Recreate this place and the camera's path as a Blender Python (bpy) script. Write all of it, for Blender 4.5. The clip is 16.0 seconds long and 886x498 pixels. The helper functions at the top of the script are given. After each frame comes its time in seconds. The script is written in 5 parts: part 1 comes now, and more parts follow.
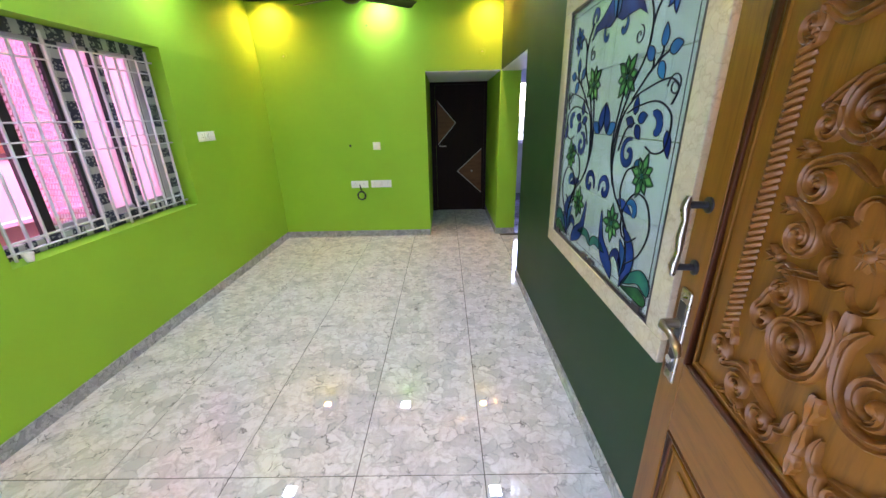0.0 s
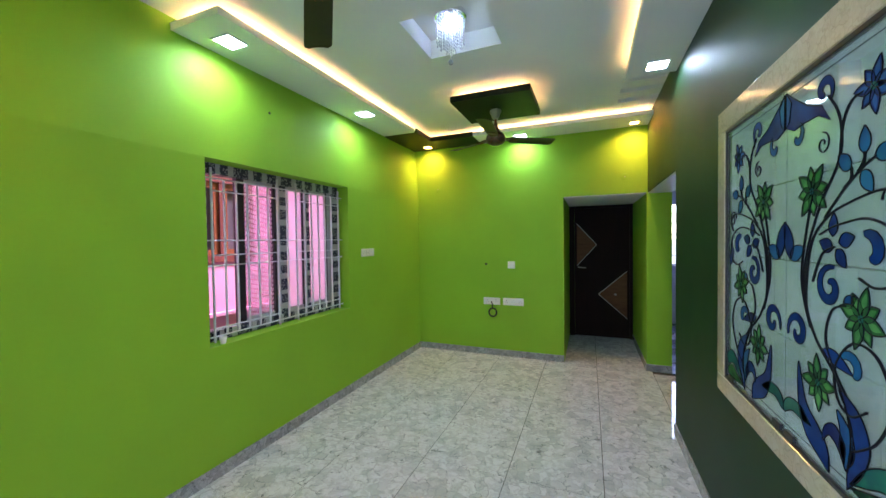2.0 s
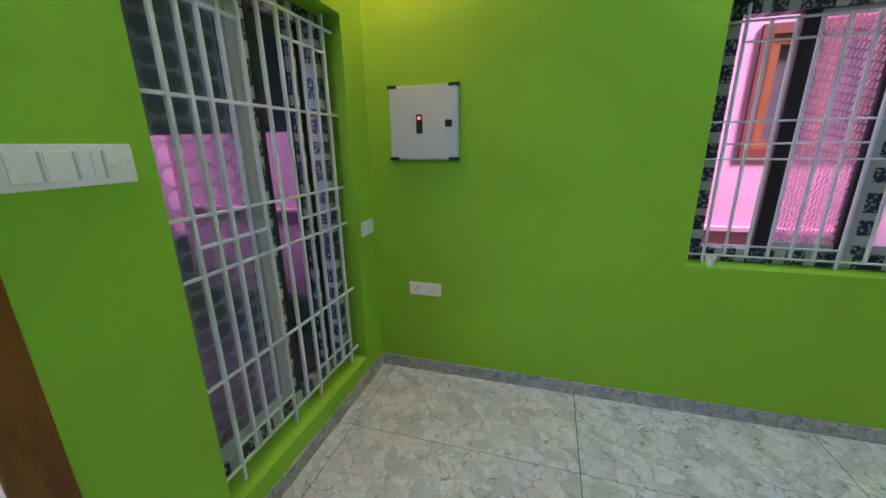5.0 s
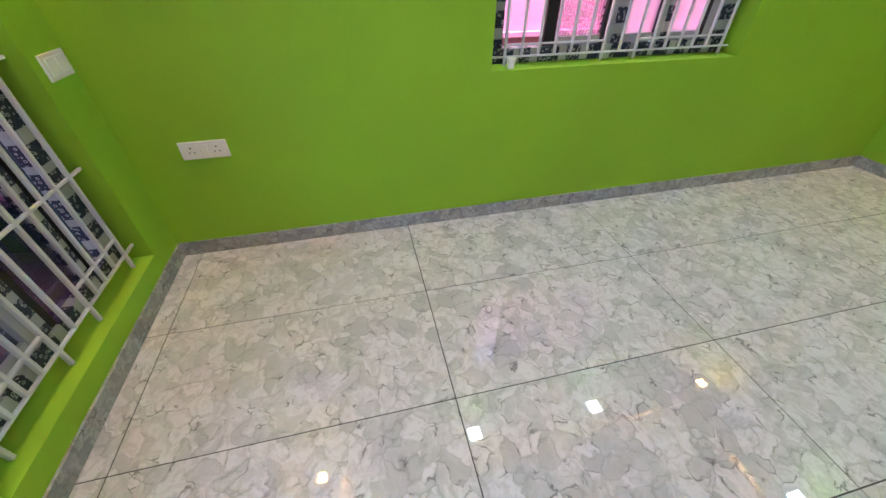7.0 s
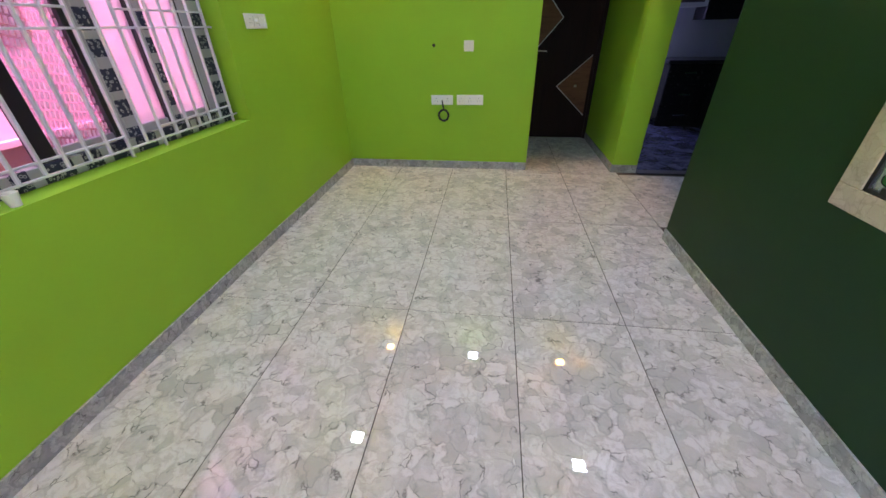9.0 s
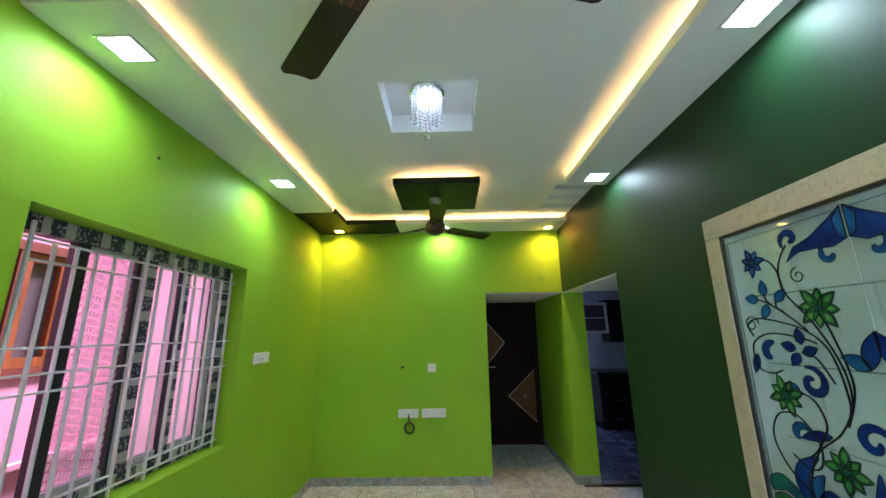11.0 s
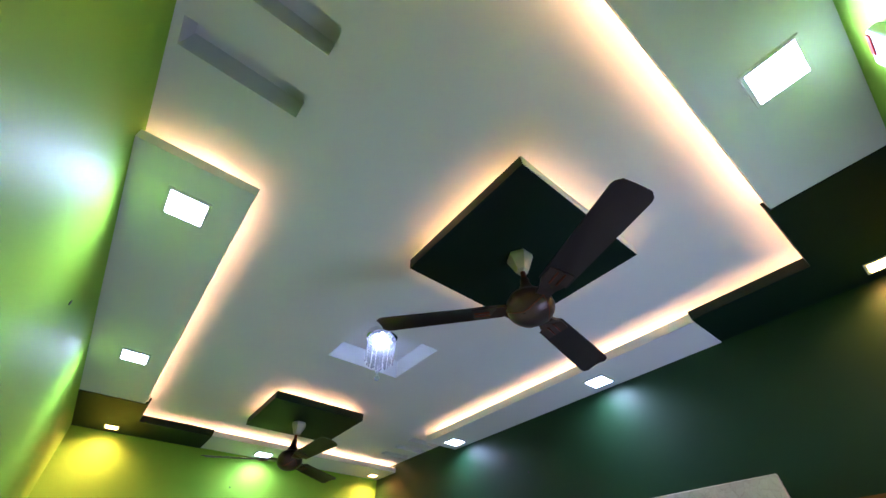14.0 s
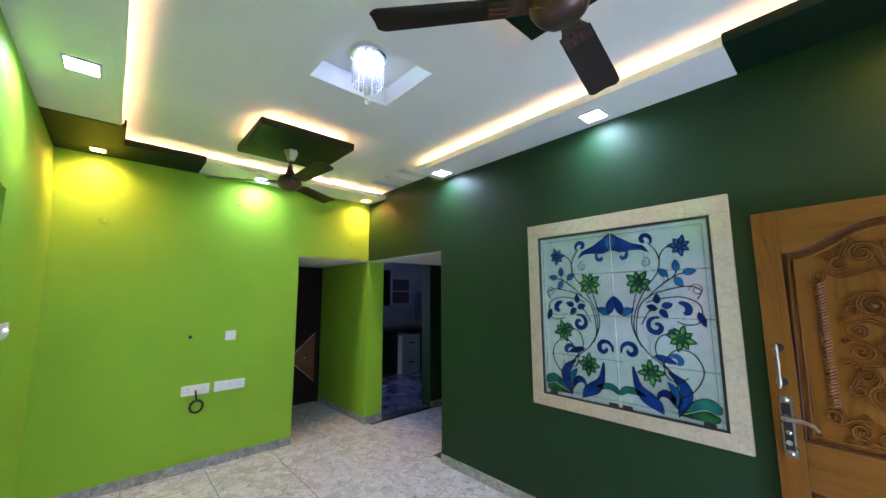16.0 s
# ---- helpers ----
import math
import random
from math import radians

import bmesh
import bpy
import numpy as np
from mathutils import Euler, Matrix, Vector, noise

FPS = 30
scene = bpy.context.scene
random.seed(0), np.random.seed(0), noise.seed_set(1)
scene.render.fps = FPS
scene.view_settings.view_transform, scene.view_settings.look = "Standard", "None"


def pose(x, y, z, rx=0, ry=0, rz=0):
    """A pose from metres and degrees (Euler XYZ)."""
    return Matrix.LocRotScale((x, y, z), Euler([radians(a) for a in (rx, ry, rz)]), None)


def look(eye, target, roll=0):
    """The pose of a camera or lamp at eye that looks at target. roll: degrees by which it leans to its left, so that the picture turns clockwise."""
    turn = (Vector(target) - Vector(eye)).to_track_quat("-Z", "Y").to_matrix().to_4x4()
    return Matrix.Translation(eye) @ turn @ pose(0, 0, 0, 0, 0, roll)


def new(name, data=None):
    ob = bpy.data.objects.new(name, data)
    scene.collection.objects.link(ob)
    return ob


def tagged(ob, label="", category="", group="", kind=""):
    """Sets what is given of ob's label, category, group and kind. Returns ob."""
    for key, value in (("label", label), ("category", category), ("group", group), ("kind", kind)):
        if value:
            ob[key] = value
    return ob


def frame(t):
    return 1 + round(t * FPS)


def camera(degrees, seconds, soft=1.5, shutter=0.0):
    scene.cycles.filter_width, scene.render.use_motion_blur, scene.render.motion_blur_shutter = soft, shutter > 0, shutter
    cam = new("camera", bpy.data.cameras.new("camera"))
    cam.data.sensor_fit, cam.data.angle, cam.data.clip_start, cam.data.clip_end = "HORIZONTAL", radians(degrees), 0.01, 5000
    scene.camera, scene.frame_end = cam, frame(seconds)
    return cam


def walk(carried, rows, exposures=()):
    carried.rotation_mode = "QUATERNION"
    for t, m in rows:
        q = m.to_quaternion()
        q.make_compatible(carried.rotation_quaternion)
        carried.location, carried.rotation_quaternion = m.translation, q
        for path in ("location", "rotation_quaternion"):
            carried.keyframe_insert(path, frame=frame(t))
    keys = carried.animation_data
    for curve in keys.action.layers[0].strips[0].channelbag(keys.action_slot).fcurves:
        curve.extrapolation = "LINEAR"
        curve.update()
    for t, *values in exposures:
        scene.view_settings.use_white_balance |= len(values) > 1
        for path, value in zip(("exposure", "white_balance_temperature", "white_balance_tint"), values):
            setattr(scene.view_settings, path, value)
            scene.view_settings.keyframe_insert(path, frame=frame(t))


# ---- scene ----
cam = camera(101.3, 16.0)
PATH = [
    (0, (2.243, 0.065, 1.577), (2.223, 1.944, 0.891), -1.3),
    (0.5, (2.239, 0.009, 1.588), (2.218, 1.983, 1.266), -1.2),
    (1, (2.24, -0.047, 1.594), (2.208, 1.951, 1.528), -1.3),
    (1.5, (2.349, 0.023, 1.576), (1.986, 1.989, 1.524), -1.1),
    (2, (2.318, 0.155, 1.571), (1.572, 2.01, 1.524), -0.8),
    (2.5, (2.309, 0.34, 1.561), (1.188, 1.996, 1.532), -0.9),
    (3, (2.316, 0.536, 1.562), (0.779, 1.814, 1.552), -0.4),
    (3.5, (2.296, 0.716, 1.613), (0.396, 1.34, 1.574), 0.1),
    (4, (2.267, 0.915, 1.636), (0.268, 0.876, 1.574), -0.3),
    (4.2, (2.215, 0.985, 1.62), (0.231, 0.712, 1.57), -0.4),
    (6.3, (2.021, 1.101, 1.364), (0.495, 0.789, 0.11), -0.1),
    (6.5, (1.999, 1.101, 1.362), (0.454, 0.937, 0.102), -0.0),
    (7, (1.901, 1.083, 1.348), (0.392, 1.439, 0.085), 0.0),
    (7.5, (1.788, 1.066, 1.317), (0.494, 1.958, 0.08), -0.7),
    (8, (1.658, 1.043, 1.332), (0.758, 2.316, 0.081), -0.5),
    (8.2, (1.637, 1.035, 1.328), (0.918, 2.422, 0.079), -0.7),
    (10.3, (1.62, 0.649, 1.558), (1.576, 2.637, 1.338), -1.0),
    (10.5, (1.617, 0.614, 1.563), (1.575, 2.613, 1.533), -0.7),
    (11, (1.571, 0.516, 1.63), (1.543, 2.464, 2.08), -0.8),
    (11.5, (1.517, 0.39, 1.675), (1.506, 2.157, 2.612), -1.0),
    (12, (1.461, 0.248, 1.712), (1.48, 1.809, 2.963), -1.3),
    (12.5, (1.347, 0.283, 1.72), (1.396, 1.692, 3.139), -1.2),
    (13, (0.964, 0.45, 1.711), (1.254, 1.83, 3.129), -1.1),
    (13.5, (0.616, 0.499, 1.703), (1.25, 1.754, 3.126), -0.3),
    (14, (0.399, 0.502, 1.705), (1.283, 1.594, 3.129), -0.6),
    (14.5, (0.304, 0.501, 1.715), (1.269, 1.526, 3.135), -0.5),
    (15, (0.313, 0.56, 1.709), (1.443, 1.738, 2.866), -0.4),
    (15.5, (0.356, 0.612, 1.662), (1.627, 1.955, 2.424), -0.2),
    (16, (0.412, 0.671, 1.622), (1.744, 2.141, 1.879), -0.3),
]
EXPOSURES = [(0, 3.26, 5950, 25), (0.6, 3.03, 5800, 21), (1.5, 2.78, 5650, 16), (2.2, 2.60, 5600, 13), (3.2, 2.30, 5250, 8), (4.2, 2.19, 5150, 8), (6.3, 2.92, 5750, 17), (8.2, 2.78, 6000, 27), (10.3, 2.96, 5950, 20), (11.2, 2.52, 5950, 9), (12, 2.44, 5500, 18), (13, 2.40, 5270, 25), (14.5, 2.30, 5100, 37), (15.3, 2.62, 5450, 29), (16, 3.03, 5500, 26)]
walk(cam, [(t, look(eye, target, roll)) for t, eye, target, roll in PATH], EXPOSURES)

# ---- world and lamps ----
world = bpy.data.worlds.new("world")
scene.world = world
world.use_nodes = True
sky = world.node_tree.nodes.new("ShaderNodeTexSky")
sky.sky_type = "NISHITA"
sky.sun_disc = False
sky.sun_elevation = radians(51)
sky.sun_rotation = radians(24)
world.node_tree.links.new(sky.outputs[0], world.node_tree.nodes["Background"].inputs[0])
world.node_tree.nodes["Background"].inputs[1].default_value = 0.15
DOOR_WATTS = 3.7
door_sky = bpy.data.lights.new("daylight_in_doorway", "AREA")
door_sky.shape, door_sky.size, door_sky.size_y = "RECTANGLE", 0.7, 1.7
door_sky.energy, door_sky.color = DOOR_WATTS, (0.68, 0.82, 1.0)
kitchen_sky = bpy.data.lights.new("daylight_in_kitchen_window", "AREA")
kitchen_sky.shape, kitchen_sky.size, kitchen_sky.size_y = "RECTANGLE", 0.45, 1.05
kitchen_sky.energy, kitchen_sky.color = 1.8, (0.46, 0.5, 1.0)
new("daylight_in_kitchen_window", kitchen_sky).matrix_world = pose(3.7, 7.84, 1.62, -90)
new("daylight_in_doorway", door_sky).matrix_world = pose(2.14, -0.11, 0.95, 116)
sun_data = bpy.data.lights.new("sun", "SUN")
sun_data.energy = 3.3
sun_data.angle = radians(12)
sun_data.color = (1.0, 0.96, 0.9)
sun = new("sun", sun_data)
sun.matrix_world = look((4.0, 9.0, 12), (0, 0, 0))
# glow of the diffusers, strips and bulbs; watts of the lamps in the diffusers
COOL_POWER, WARM_POWER, STRIP_POWER, BULB_POWER = 7.0, 14.0, 10.5, 4.5
COOL_WATTS, WARM_WATTS = 0.8, 1.5

# room: x across, y along, z up
W, D, ZC, ZS = 2.955, 4.985, 2.965, 2.88


# ---- materials ----
def mat_base(name, color, rough=0.5, metal=0.0, spec=0.5):
    m = bpy.data.materials.new(name)
    m.use_nodes = True
    b = m.node_tree.nodes["Principled BSDF"]
    b.inputs["Base Color"].default_value = (*color, 1)
    b.inputs["Roughness"].default_value = rough
    b.inputs["Metallic"].default_value = metal
    b.inputs["Specular IOR Level"].default_value = spec
    return m, m.node_tree.nodes, m.node_tree.links, b


def node(nodes, kind, **values):
    n = nodes.new(kind)
    for key, value in values.items():
        n.inputs[key].default_value = value
    return n


def coords(nodes, links, scale=(1, 1, 1), by_object=False):
    """Object coordinates, stretched, and shifted by each object's random number on demand."""
    tc = nodes.new("ShaderNodeTexCoord")
    mp = nodes.new("ShaderNodeMapping")
    mp.inputs["Scale"].default_value = scale
    links.new(tc.outputs["Object"], mp.inputs["Vector"])
    if by_object:
        info = nodes.new("ShaderNodeObjectInfo")
        mul = nodes.new("ShaderNodeVectorMath")
        mul.operation = "SCALE"
        mul.inputs[0].default_value = (37.0, 53.0, 11.0)
        links.new(info.outputs["Random"], mul.inputs["Scale"])
        links.new(mul.outputs[0], mp.inputs["Location"])
    return mp.outputs[0]


def ramp(nodes, links, source, stops):
    r = nodes.new("ShaderNodeValToRGB")
    while len(r.color_ramp.elements) < len(stops):
        r.color_ramp.elements.new(0.5)
    for e, (p, c) in zip(r.color_ramp.elements, stops):
        e.position, e.color = p, (*c, 1)
    links.new(source, r.inputs[0])
    return r.outputs[0]


def bump(nodes, links, b, source, strength, distance=0.002):
    bp = node(nodes, "ShaderNodeBump", Strength=strength, Distance=distance)
    links.new(source, bp.inputs["Height"])
    links.new(bp.outputs[0], b.inputs["Normal"])


def paint(name, color, rough=0.45, spec=0.5, var=0.06):
    """Rolled wall paint: faint blotches, orange-peel relief."""
    m, n, l, b = mat_base(name, color, rough, 0, spec)
    c = coords(n, l)
    big = node(n, "ShaderNodeTexNoise", Scale=1.7, Detail=4)
    l.new(c, big.inputs["Vector"])
    lo = tuple(v * (1 - var) for v in color)
    hi = tuple(min(1, v * (1 + var)) for v in color)
    l.new(ramp(n, l, big.outputs[0], [(0.3, lo), (0.7, hi)]), b.inputs["Base Color"])
    fine = node(n, "ShaderNodeTexNoise", Scale=260.0, Detail=2)
    l.new(c, fine.inputs["Vector"])
    bump(n, l, b, fine.outputs[0], 0.12, 0.001)
    rr = node(n, "ShaderNodeMapRange")
    rr.inputs["To Min"].default_value, rr.inputs["To Max"].default_value = rough - 0.05, rough + 0.07
    l.new(big.outputs[0], rr.inputs["Value"])
    l.new(rr.outputs[0], b.inputs["Roughness"])
    return m


def plain(name, color, rough=0.4, metal=0.0, spec=0.5):
    """Small moulded or metal things: a touch of uneven gloss."""
    m, n, l, b = mat_base(name, color, rough, metal, spec)
    nz = node(n, "ShaderNodeTexNoise", Scale=45.0, Detail=3)
    l.new(coords(n, l), nz.inputs["Vector"])
    rr = node(n, "ShaderNodeMapRange")
    rr.inputs["To Min"].default_value, rr.inputs["To Max"].default_value = rough * 0.8, min(1, rough * 1.25)
    l.new(nz.outputs[0], rr.inputs["Value"])
    l.new(rr.outputs[0], b.inputs["Roughness"])
    return m


def glow(name, color, strength):
    m = bpy.data.materials.new(name)
    m.use_nodes = True
    b = m.node_tree.nodes["Principled BSDF"]
    b.inputs["Base Color"].default_value = (0.8, 0.8, 0.8, 1)
    b.inputs["Emission Color"].default_value = (*color, 1)
    b.inputs["Emission Strength"].default_value = strength
    return m


def marble(name, light, mid, dark, rough, scale=1.0, by_object=True, spec=0.5):
    """Polished tile with flake-like grey patches and thin dark arcs."""
    m, n, l, b = mat_base(name, mid, rough, 0, spec)
    c = coords(n, l, (scale, scale, scale), by_object)
    warp = node(n, "ShaderNodeTexNoise", Scale=9.0, Detail=4)
    l.new(c, warp.inputs["Vector"])
    add = n.new("ShaderNodeMixRGB")
    add.blend_type = "LINEAR_LIGHT"
    add.inputs[0].default_value = 0.085
    l.new(c, add.inputs[1])
    l.new(warp.outputs["Color"], add.inputs[2])
    flakes = node(n, "ShaderNodeTexVoronoi", Scale=14.0)
    l.new(add.outputs[0], flakes.inputs["Vector"])
    edges = node(n, "ShaderNodeTexVoronoi", Scale=14.0)
    edges.feature = "DISTANCE_TO_EDGE"
    l.new(add.outputs[0], edges.inputs["Vector"])
    small = node(n, "ShaderNodeTexNoise", Scale=32.0, Detail=5, Roughness=0.65)
    l.new(add.outputs[0], small.inputs["Vector"])
    gray = n.new("ShaderNodeRGBToBW")
    l.new(flakes.outputs["Color"], gray.inputs[0])
    cloud = node(n, "ShaderNodeTexNoise", Scale=7.0, Detail=6, Roughness=0.65)
    l.new(add.outputs[0], cloud.inputs["Vector"])
    blend = n.new("ShaderNodeMath")
    blend.operation = "MULTIPLY_ADD"
    blend.inputs[1].default_value = 0.5
    l.new(gray.outputs[0], blend.inputs[0])
    l.new(cloud.outputs[0], blend.inputs[2])
    tone = ramp(n, l, blend.outputs[0], [(0.5, mid), (0.68, tuple(0.45 * p + 0.55 * q for p, q in zip(light, mid))), (0.78, light), (0.9, light), (0.98, tuple(0.5 * (p + q) for p, q in zip(light, mid)))])
    mix = n.new("ShaderNodeMixRGB")
    l.new(ramp(n, l, small.outputs[0], [(0.40, (0.6, 0.6, 0.6)), (0.52, (0, 0, 0))]), mix.inputs[0])
    soft_edge = n.new("ShaderNodeMixRGB")
    rim = n.new("ShaderNodeMath")
    rim.operation = "MULTIPLY"
    l.new(ramp(n, l, edges.outputs[0], [(0.0, (1, 1, 1)), (0.11, (0, 0, 0))]), rim.inputs[0])
    l.new(ramp(n, l, cloud.outputs[0], [(0.40, (0.85, 0.85, 0.85)), (0.58, (0.1, 0.1, 0.1))]), rim.inputs[1])
    l.new(rim.outputs[0], soft_edge.inputs[0])
    l.new(tone, soft_edge.inputs[1])
    soft_edge.inputs[2].default_value = (*(0.75 * p for p in mid), 1)
    l.new(soft_edge.outputs[0], mix.inputs[1])
    mix.inputs[2].default_value = (*mid, 1)
    gate = node(n, "ShaderNodeTexNoise", Scale=16.0, Detail=3)
    l.new(c, gate.inputs["Vector"])
    line = n.new("ShaderNodeMath")
    line.operation = "MULTIPLY"
    l.new(ramp(n, l, edges.outputs[0], [(0.0, (1, 1, 1)), (0.055, (0, 0, 0))]), line.inputs[0])
    l.new(ramp(n, l, gate.outputs[0], [(0.55, (0, 0, 0)), (0.64, (0.8, 0.8, 0.8))]), line.inputs[1])
    mix2 = n.new("ShaderNodeMixRGB")
    l.new(line.outputs[0], mix2.inputs[0])
    l.new(mix.outputs[0], mix2.inputs[1])
    mix2.inputs[2].default_value = (*dark, 1)
    l.new(mix2.outputs[0], b.inputs["Base Color"])
    return m


def wood(name, light, dark, rough=0.35, along="z", scale=1.0, coat=0.35):
    m, n, l, b = mat_base(name, light, rough)
    s = {"z": (9, 9, 0.9), "y": (9, 0.9, 9), "x": (0.9, 9, 9)}[along]
    c = coords(n, l, tuple(v * scale for v in s))
    g = node(n, "ShaderNodeTexNoise", Scale=1.6, Detail=7, Roughness=0.6, Distortion=1.2)
    l.new(c, g.inputs["Vector"])
    fine = node(n, "ShaderNodeTexNoise", Scale=22.0, Detail=4)
    l.new(c, fine.inputs["Vector"])
    mixv = n.new("ShaderNodeMath")
    mixv.operation = "MULTIPLY_ADD"
    mixv.inputs[1].default_value = 0.3
    l.new(fine.outputs[0], mixv.inputs[0])
    l.new(g.outputs[0], mixv.inputs[2])
    l.new(ramp(n, l, mixv.outputs[0], [(0.42, dark), (0.62, light), (0.85, tuple(min(1, v * 1.25) for v in light))]), b.inputs["Base Color"])
    b.inputs["Specular IOR Level"].default_value = 0.25
    b.inputs["Coat Weight"].default_value = coat
    b.inputs["Coat Roughness"].default_value = 0.18
    bump(n, l, b, fine.outputs[0], 0.12, 0.001)
    return m


def tape(name, axis):
    """Window section still in its printed film: dark navy patches along the bar."""
    m, n, l, b = mat_base(name, (0.5, 0.5, 0.5), 0.35)
    tc = n.new("ShaderNodeTexCoord")
    sep = n.new("ShaderNodeSeparateXYZ")
    l.new(tc.outputs["Object"], sep.inputs[0])
    def math_node(op, a, bv):
        q = n.new("ShaderNodeMath")
        q.operation = op
        l.new(a, q.inputs[0])
        q.inputs[1].default_value = bv
        return q.outputs[0]
    u = sep.outputs["XYZ".index(axis)]
    wob = node(n, "ShaderNodeTexNoise", Scale=2.6, Detail=1)
    line = n.new("ShaderNodeCombineXYZ")
    l.new(u, line.inputs[0])
    l.new(line.outputs[0], wob.inputs["Vector"])
    run = n.new("ShaderNodeMath")
    run.operation = "MULTIPLY_ADD"
    run.inputs[1].default_value = 7.0
    l.new(u, run.inputs[0])
    l.new(math_node("MULTIPLY", wob.outputs[0], 2.2), run.inputs[2])
    f = math_node("FRACT", run.outputs[0], 0)
    block = math_node("COMPARE", f, 0.42)
    block.node.inputs[2].default_value = 0.33
    nz = node(n, "ShaderNodeTexVoronoi", Scale=55.0)
    l.new(tc.outputs["Object"], nz.inputs["Vector"])
    speck = ramp(n, l, nz.outputs[0], [(0.16, (1, 1, 1)), (0.22, (0.12, 0.12, 0.12)), (0.34, (0.12, 0.12, 0.12)), (0.40, (1, 1, 1))])
    mul = n.new("ShaderNodeMath")
    mul.operation = "MULTIPLY"
    l.new(block, mul.inputs[0])
    l.new(speck, mul.inputs[1])
    mix = n.new("ShaderNodeMixRGB")
    l.new(mul.outputs[0], mix.inputs[0])
    mix.inputs[1].default_value = (0.42, 0.43, 0.42, 1)
    mix.inputs[2].default_value = (0.015, 0.02, 0.05, 1)
    l.new(mix.outputs[0], b.inputs["Base Color"])
    bump(n, l, b, nz.outputs[0], 0.15, 0.001)
    return m


def glass(name, tint=(1, 1, 1), haze=0.0, pattern=False, back=0.55):
    """A thin pane: mostly see-through, a sharp gloss, and for cast glass a pressed relief."""
    m = bpy.data.materials.new(name)
    m.use_nodes = True
    n, l = m.node_tree.nodes, m.node_tree.links
    n.remove(n["Principled BSDF"])
    tr = n.new("ShaderNodeBsdfTransparent")
    tr.inputs[0].default_value = (*tint, 1)
    gl = n.new("ShaderNodeBsdfGlossy")
    gl.inputs["Roughness"].default_value = 0.03
    facing = node(n, "ShaderNodeLayerWeight", Blend=0.5)
    power = n.new("ShaderNodeMath")
    power.operation = "POWER"
    power.inputs[1].default_value = 4.5
    l.new(facing.outputs["Facing"], power.inputs[0])
    fr = n.new("ShaderNodeMath")
    fr.operation = "MULTIPLY_ADD"
    fr.inputs[1].default_value, fr.inputs[2].default_value = 0.6, 0.05
    l.new(power.outputs[0], fr.inputs[0])
    mx = n.new("ShaderNodeMixShader")
    l.new(fr.outputs[0], mx.inputs[0])
    base = tr.outputs[0]
    if haze:
        tl = n.new("ShaderNodeBsdfTranslucent")
        tl.inputs[0].default_value = (*tint, 1)
        df = n.new("ShaderNodeBsdfDiffuse")
        df.inputs[0].default_value = (*tint, 1)
        half = n.new("ShaderNodeMixShader")
        half.inputs[0].default_value = back
        l.new(tl.outputs[0], half.inputs[1])
        l.new(df.outputs[0], half.inputs[2])
        hz = n.new("ShaderNodeMixShader")
        hz.inputs[0].default_value = haze
        if pattern:
            c = coords(n, l, (1, 1, 1))
            v = node(n, "ShaderNodeTexVoronoi", Scale=13.0, Randomness=0.0)
            l.new(c, v.inputs["Vector"])
            l.new(ramp(n, l, v.outputs["Distance"], [(0.25, (haze * 0.5,) * 3), (0.5, (haze * 1.6,) * 3)]), hz.inputs[0])
            bp = node(n, "ShaderNodeBump", Strength=0.5, Distance=0.01)
            l.new(v.outputs["Distance"], bp.inputs["Height"])
            l.new(bp.outputs[0], gl.inputs["Normal"])
        l.new(tr.outputs[0], hz.inputs[1])
        l.new(half.outputs[0], hz.inputs[2])
        base = hz.outputs[0]
    l.new(base, mx.inputs[1])
    l.new(gl.outputs[0], mx.inputs[2])
    l.new(mx.outputs[0], n["Material Output"].inputs[0])
    return m


LIME = paint("lime_wall_paint", (0.265, 0.50, 0.026), 0.58, 0.22, 0.05)
DEEP = paint("deep_green_wall_paint", (0.0095, 0.039, 0.013), 0.5, 0.25, 0.08)
WHITE_PAINT = paint("white_ceiling_paint", (0.76, 0.78, 0.76), 0.55, 0.3, 0.02)
DARK_PANEL = paint("dark_green_ceiling_paint", (0.0035, 0.015, 0.007), 0.5, 0.2, 0.08)
PINK = paint("pink_outside_paint", (0.70, 0.25, 0.43), 0.7, 0.3, 0.05)
TILE = marble("grey_marble_tile", (0.61, 0.645, 0.69), (0.42, 0.45, 0.485), (0.10, 0.107, 0.115), 0.005, 1.0, True, 0.85)
SKIRT = marble("grey_skirting_tile", (0.40, 0.42, 0.42), (0.25, 0.265, 0.27), (0.09, 0.09, 0.1), 0.15, 1.4)
GROUT = plain("tile_grout", (0.045, 0.045, 0.045), 0.8)
STONE = marble("cream_granite", (0.49, 0.43, 0.32), (0.445, 0.39, 0.285), (0.37, 0.32, 0.23), 0.12, 2.0, False)
TEAK = wood("polished_teak", (0.155, 0.063, 0.006), (0.080, 0.029, 0.003), 0.4, "z", 1.0, 0.05)
TEAK_H = wood("polished_teak_rail", (0.155, 0.063, 0.006), (0.080, 0.029, 0.003), 0.4, "y", 1.0, 0.05)
TEAK_CARVED = wood("waxed_teak_carving", (0.140, 0.052, 0.006), (0.080, 0.027, 0.003), 0.45, "z", 1.0, 0.04)
# the door's teak again, darkened: shade round the panels is in this colour
TEAK_SHADED = wood("shaded_teak_moulding", (0.055, 0.015, 0.004), (0.028, 0.008, 0.002), 0.35, "z", 1.0, 0.15)
DOOR_DARK = wood("dark_walnut_door", (0.012, 0.004, 0.003), (0.007, 0.0025, 0.002), 0.75, "z", 1.0, 0.0)
DOOR_INSET = wood("brown_veneer_inset", (0.13, 0.06, 0.026), (0.07, 0.03, 0.012), 0.6, "x", 1.0, 0.0)
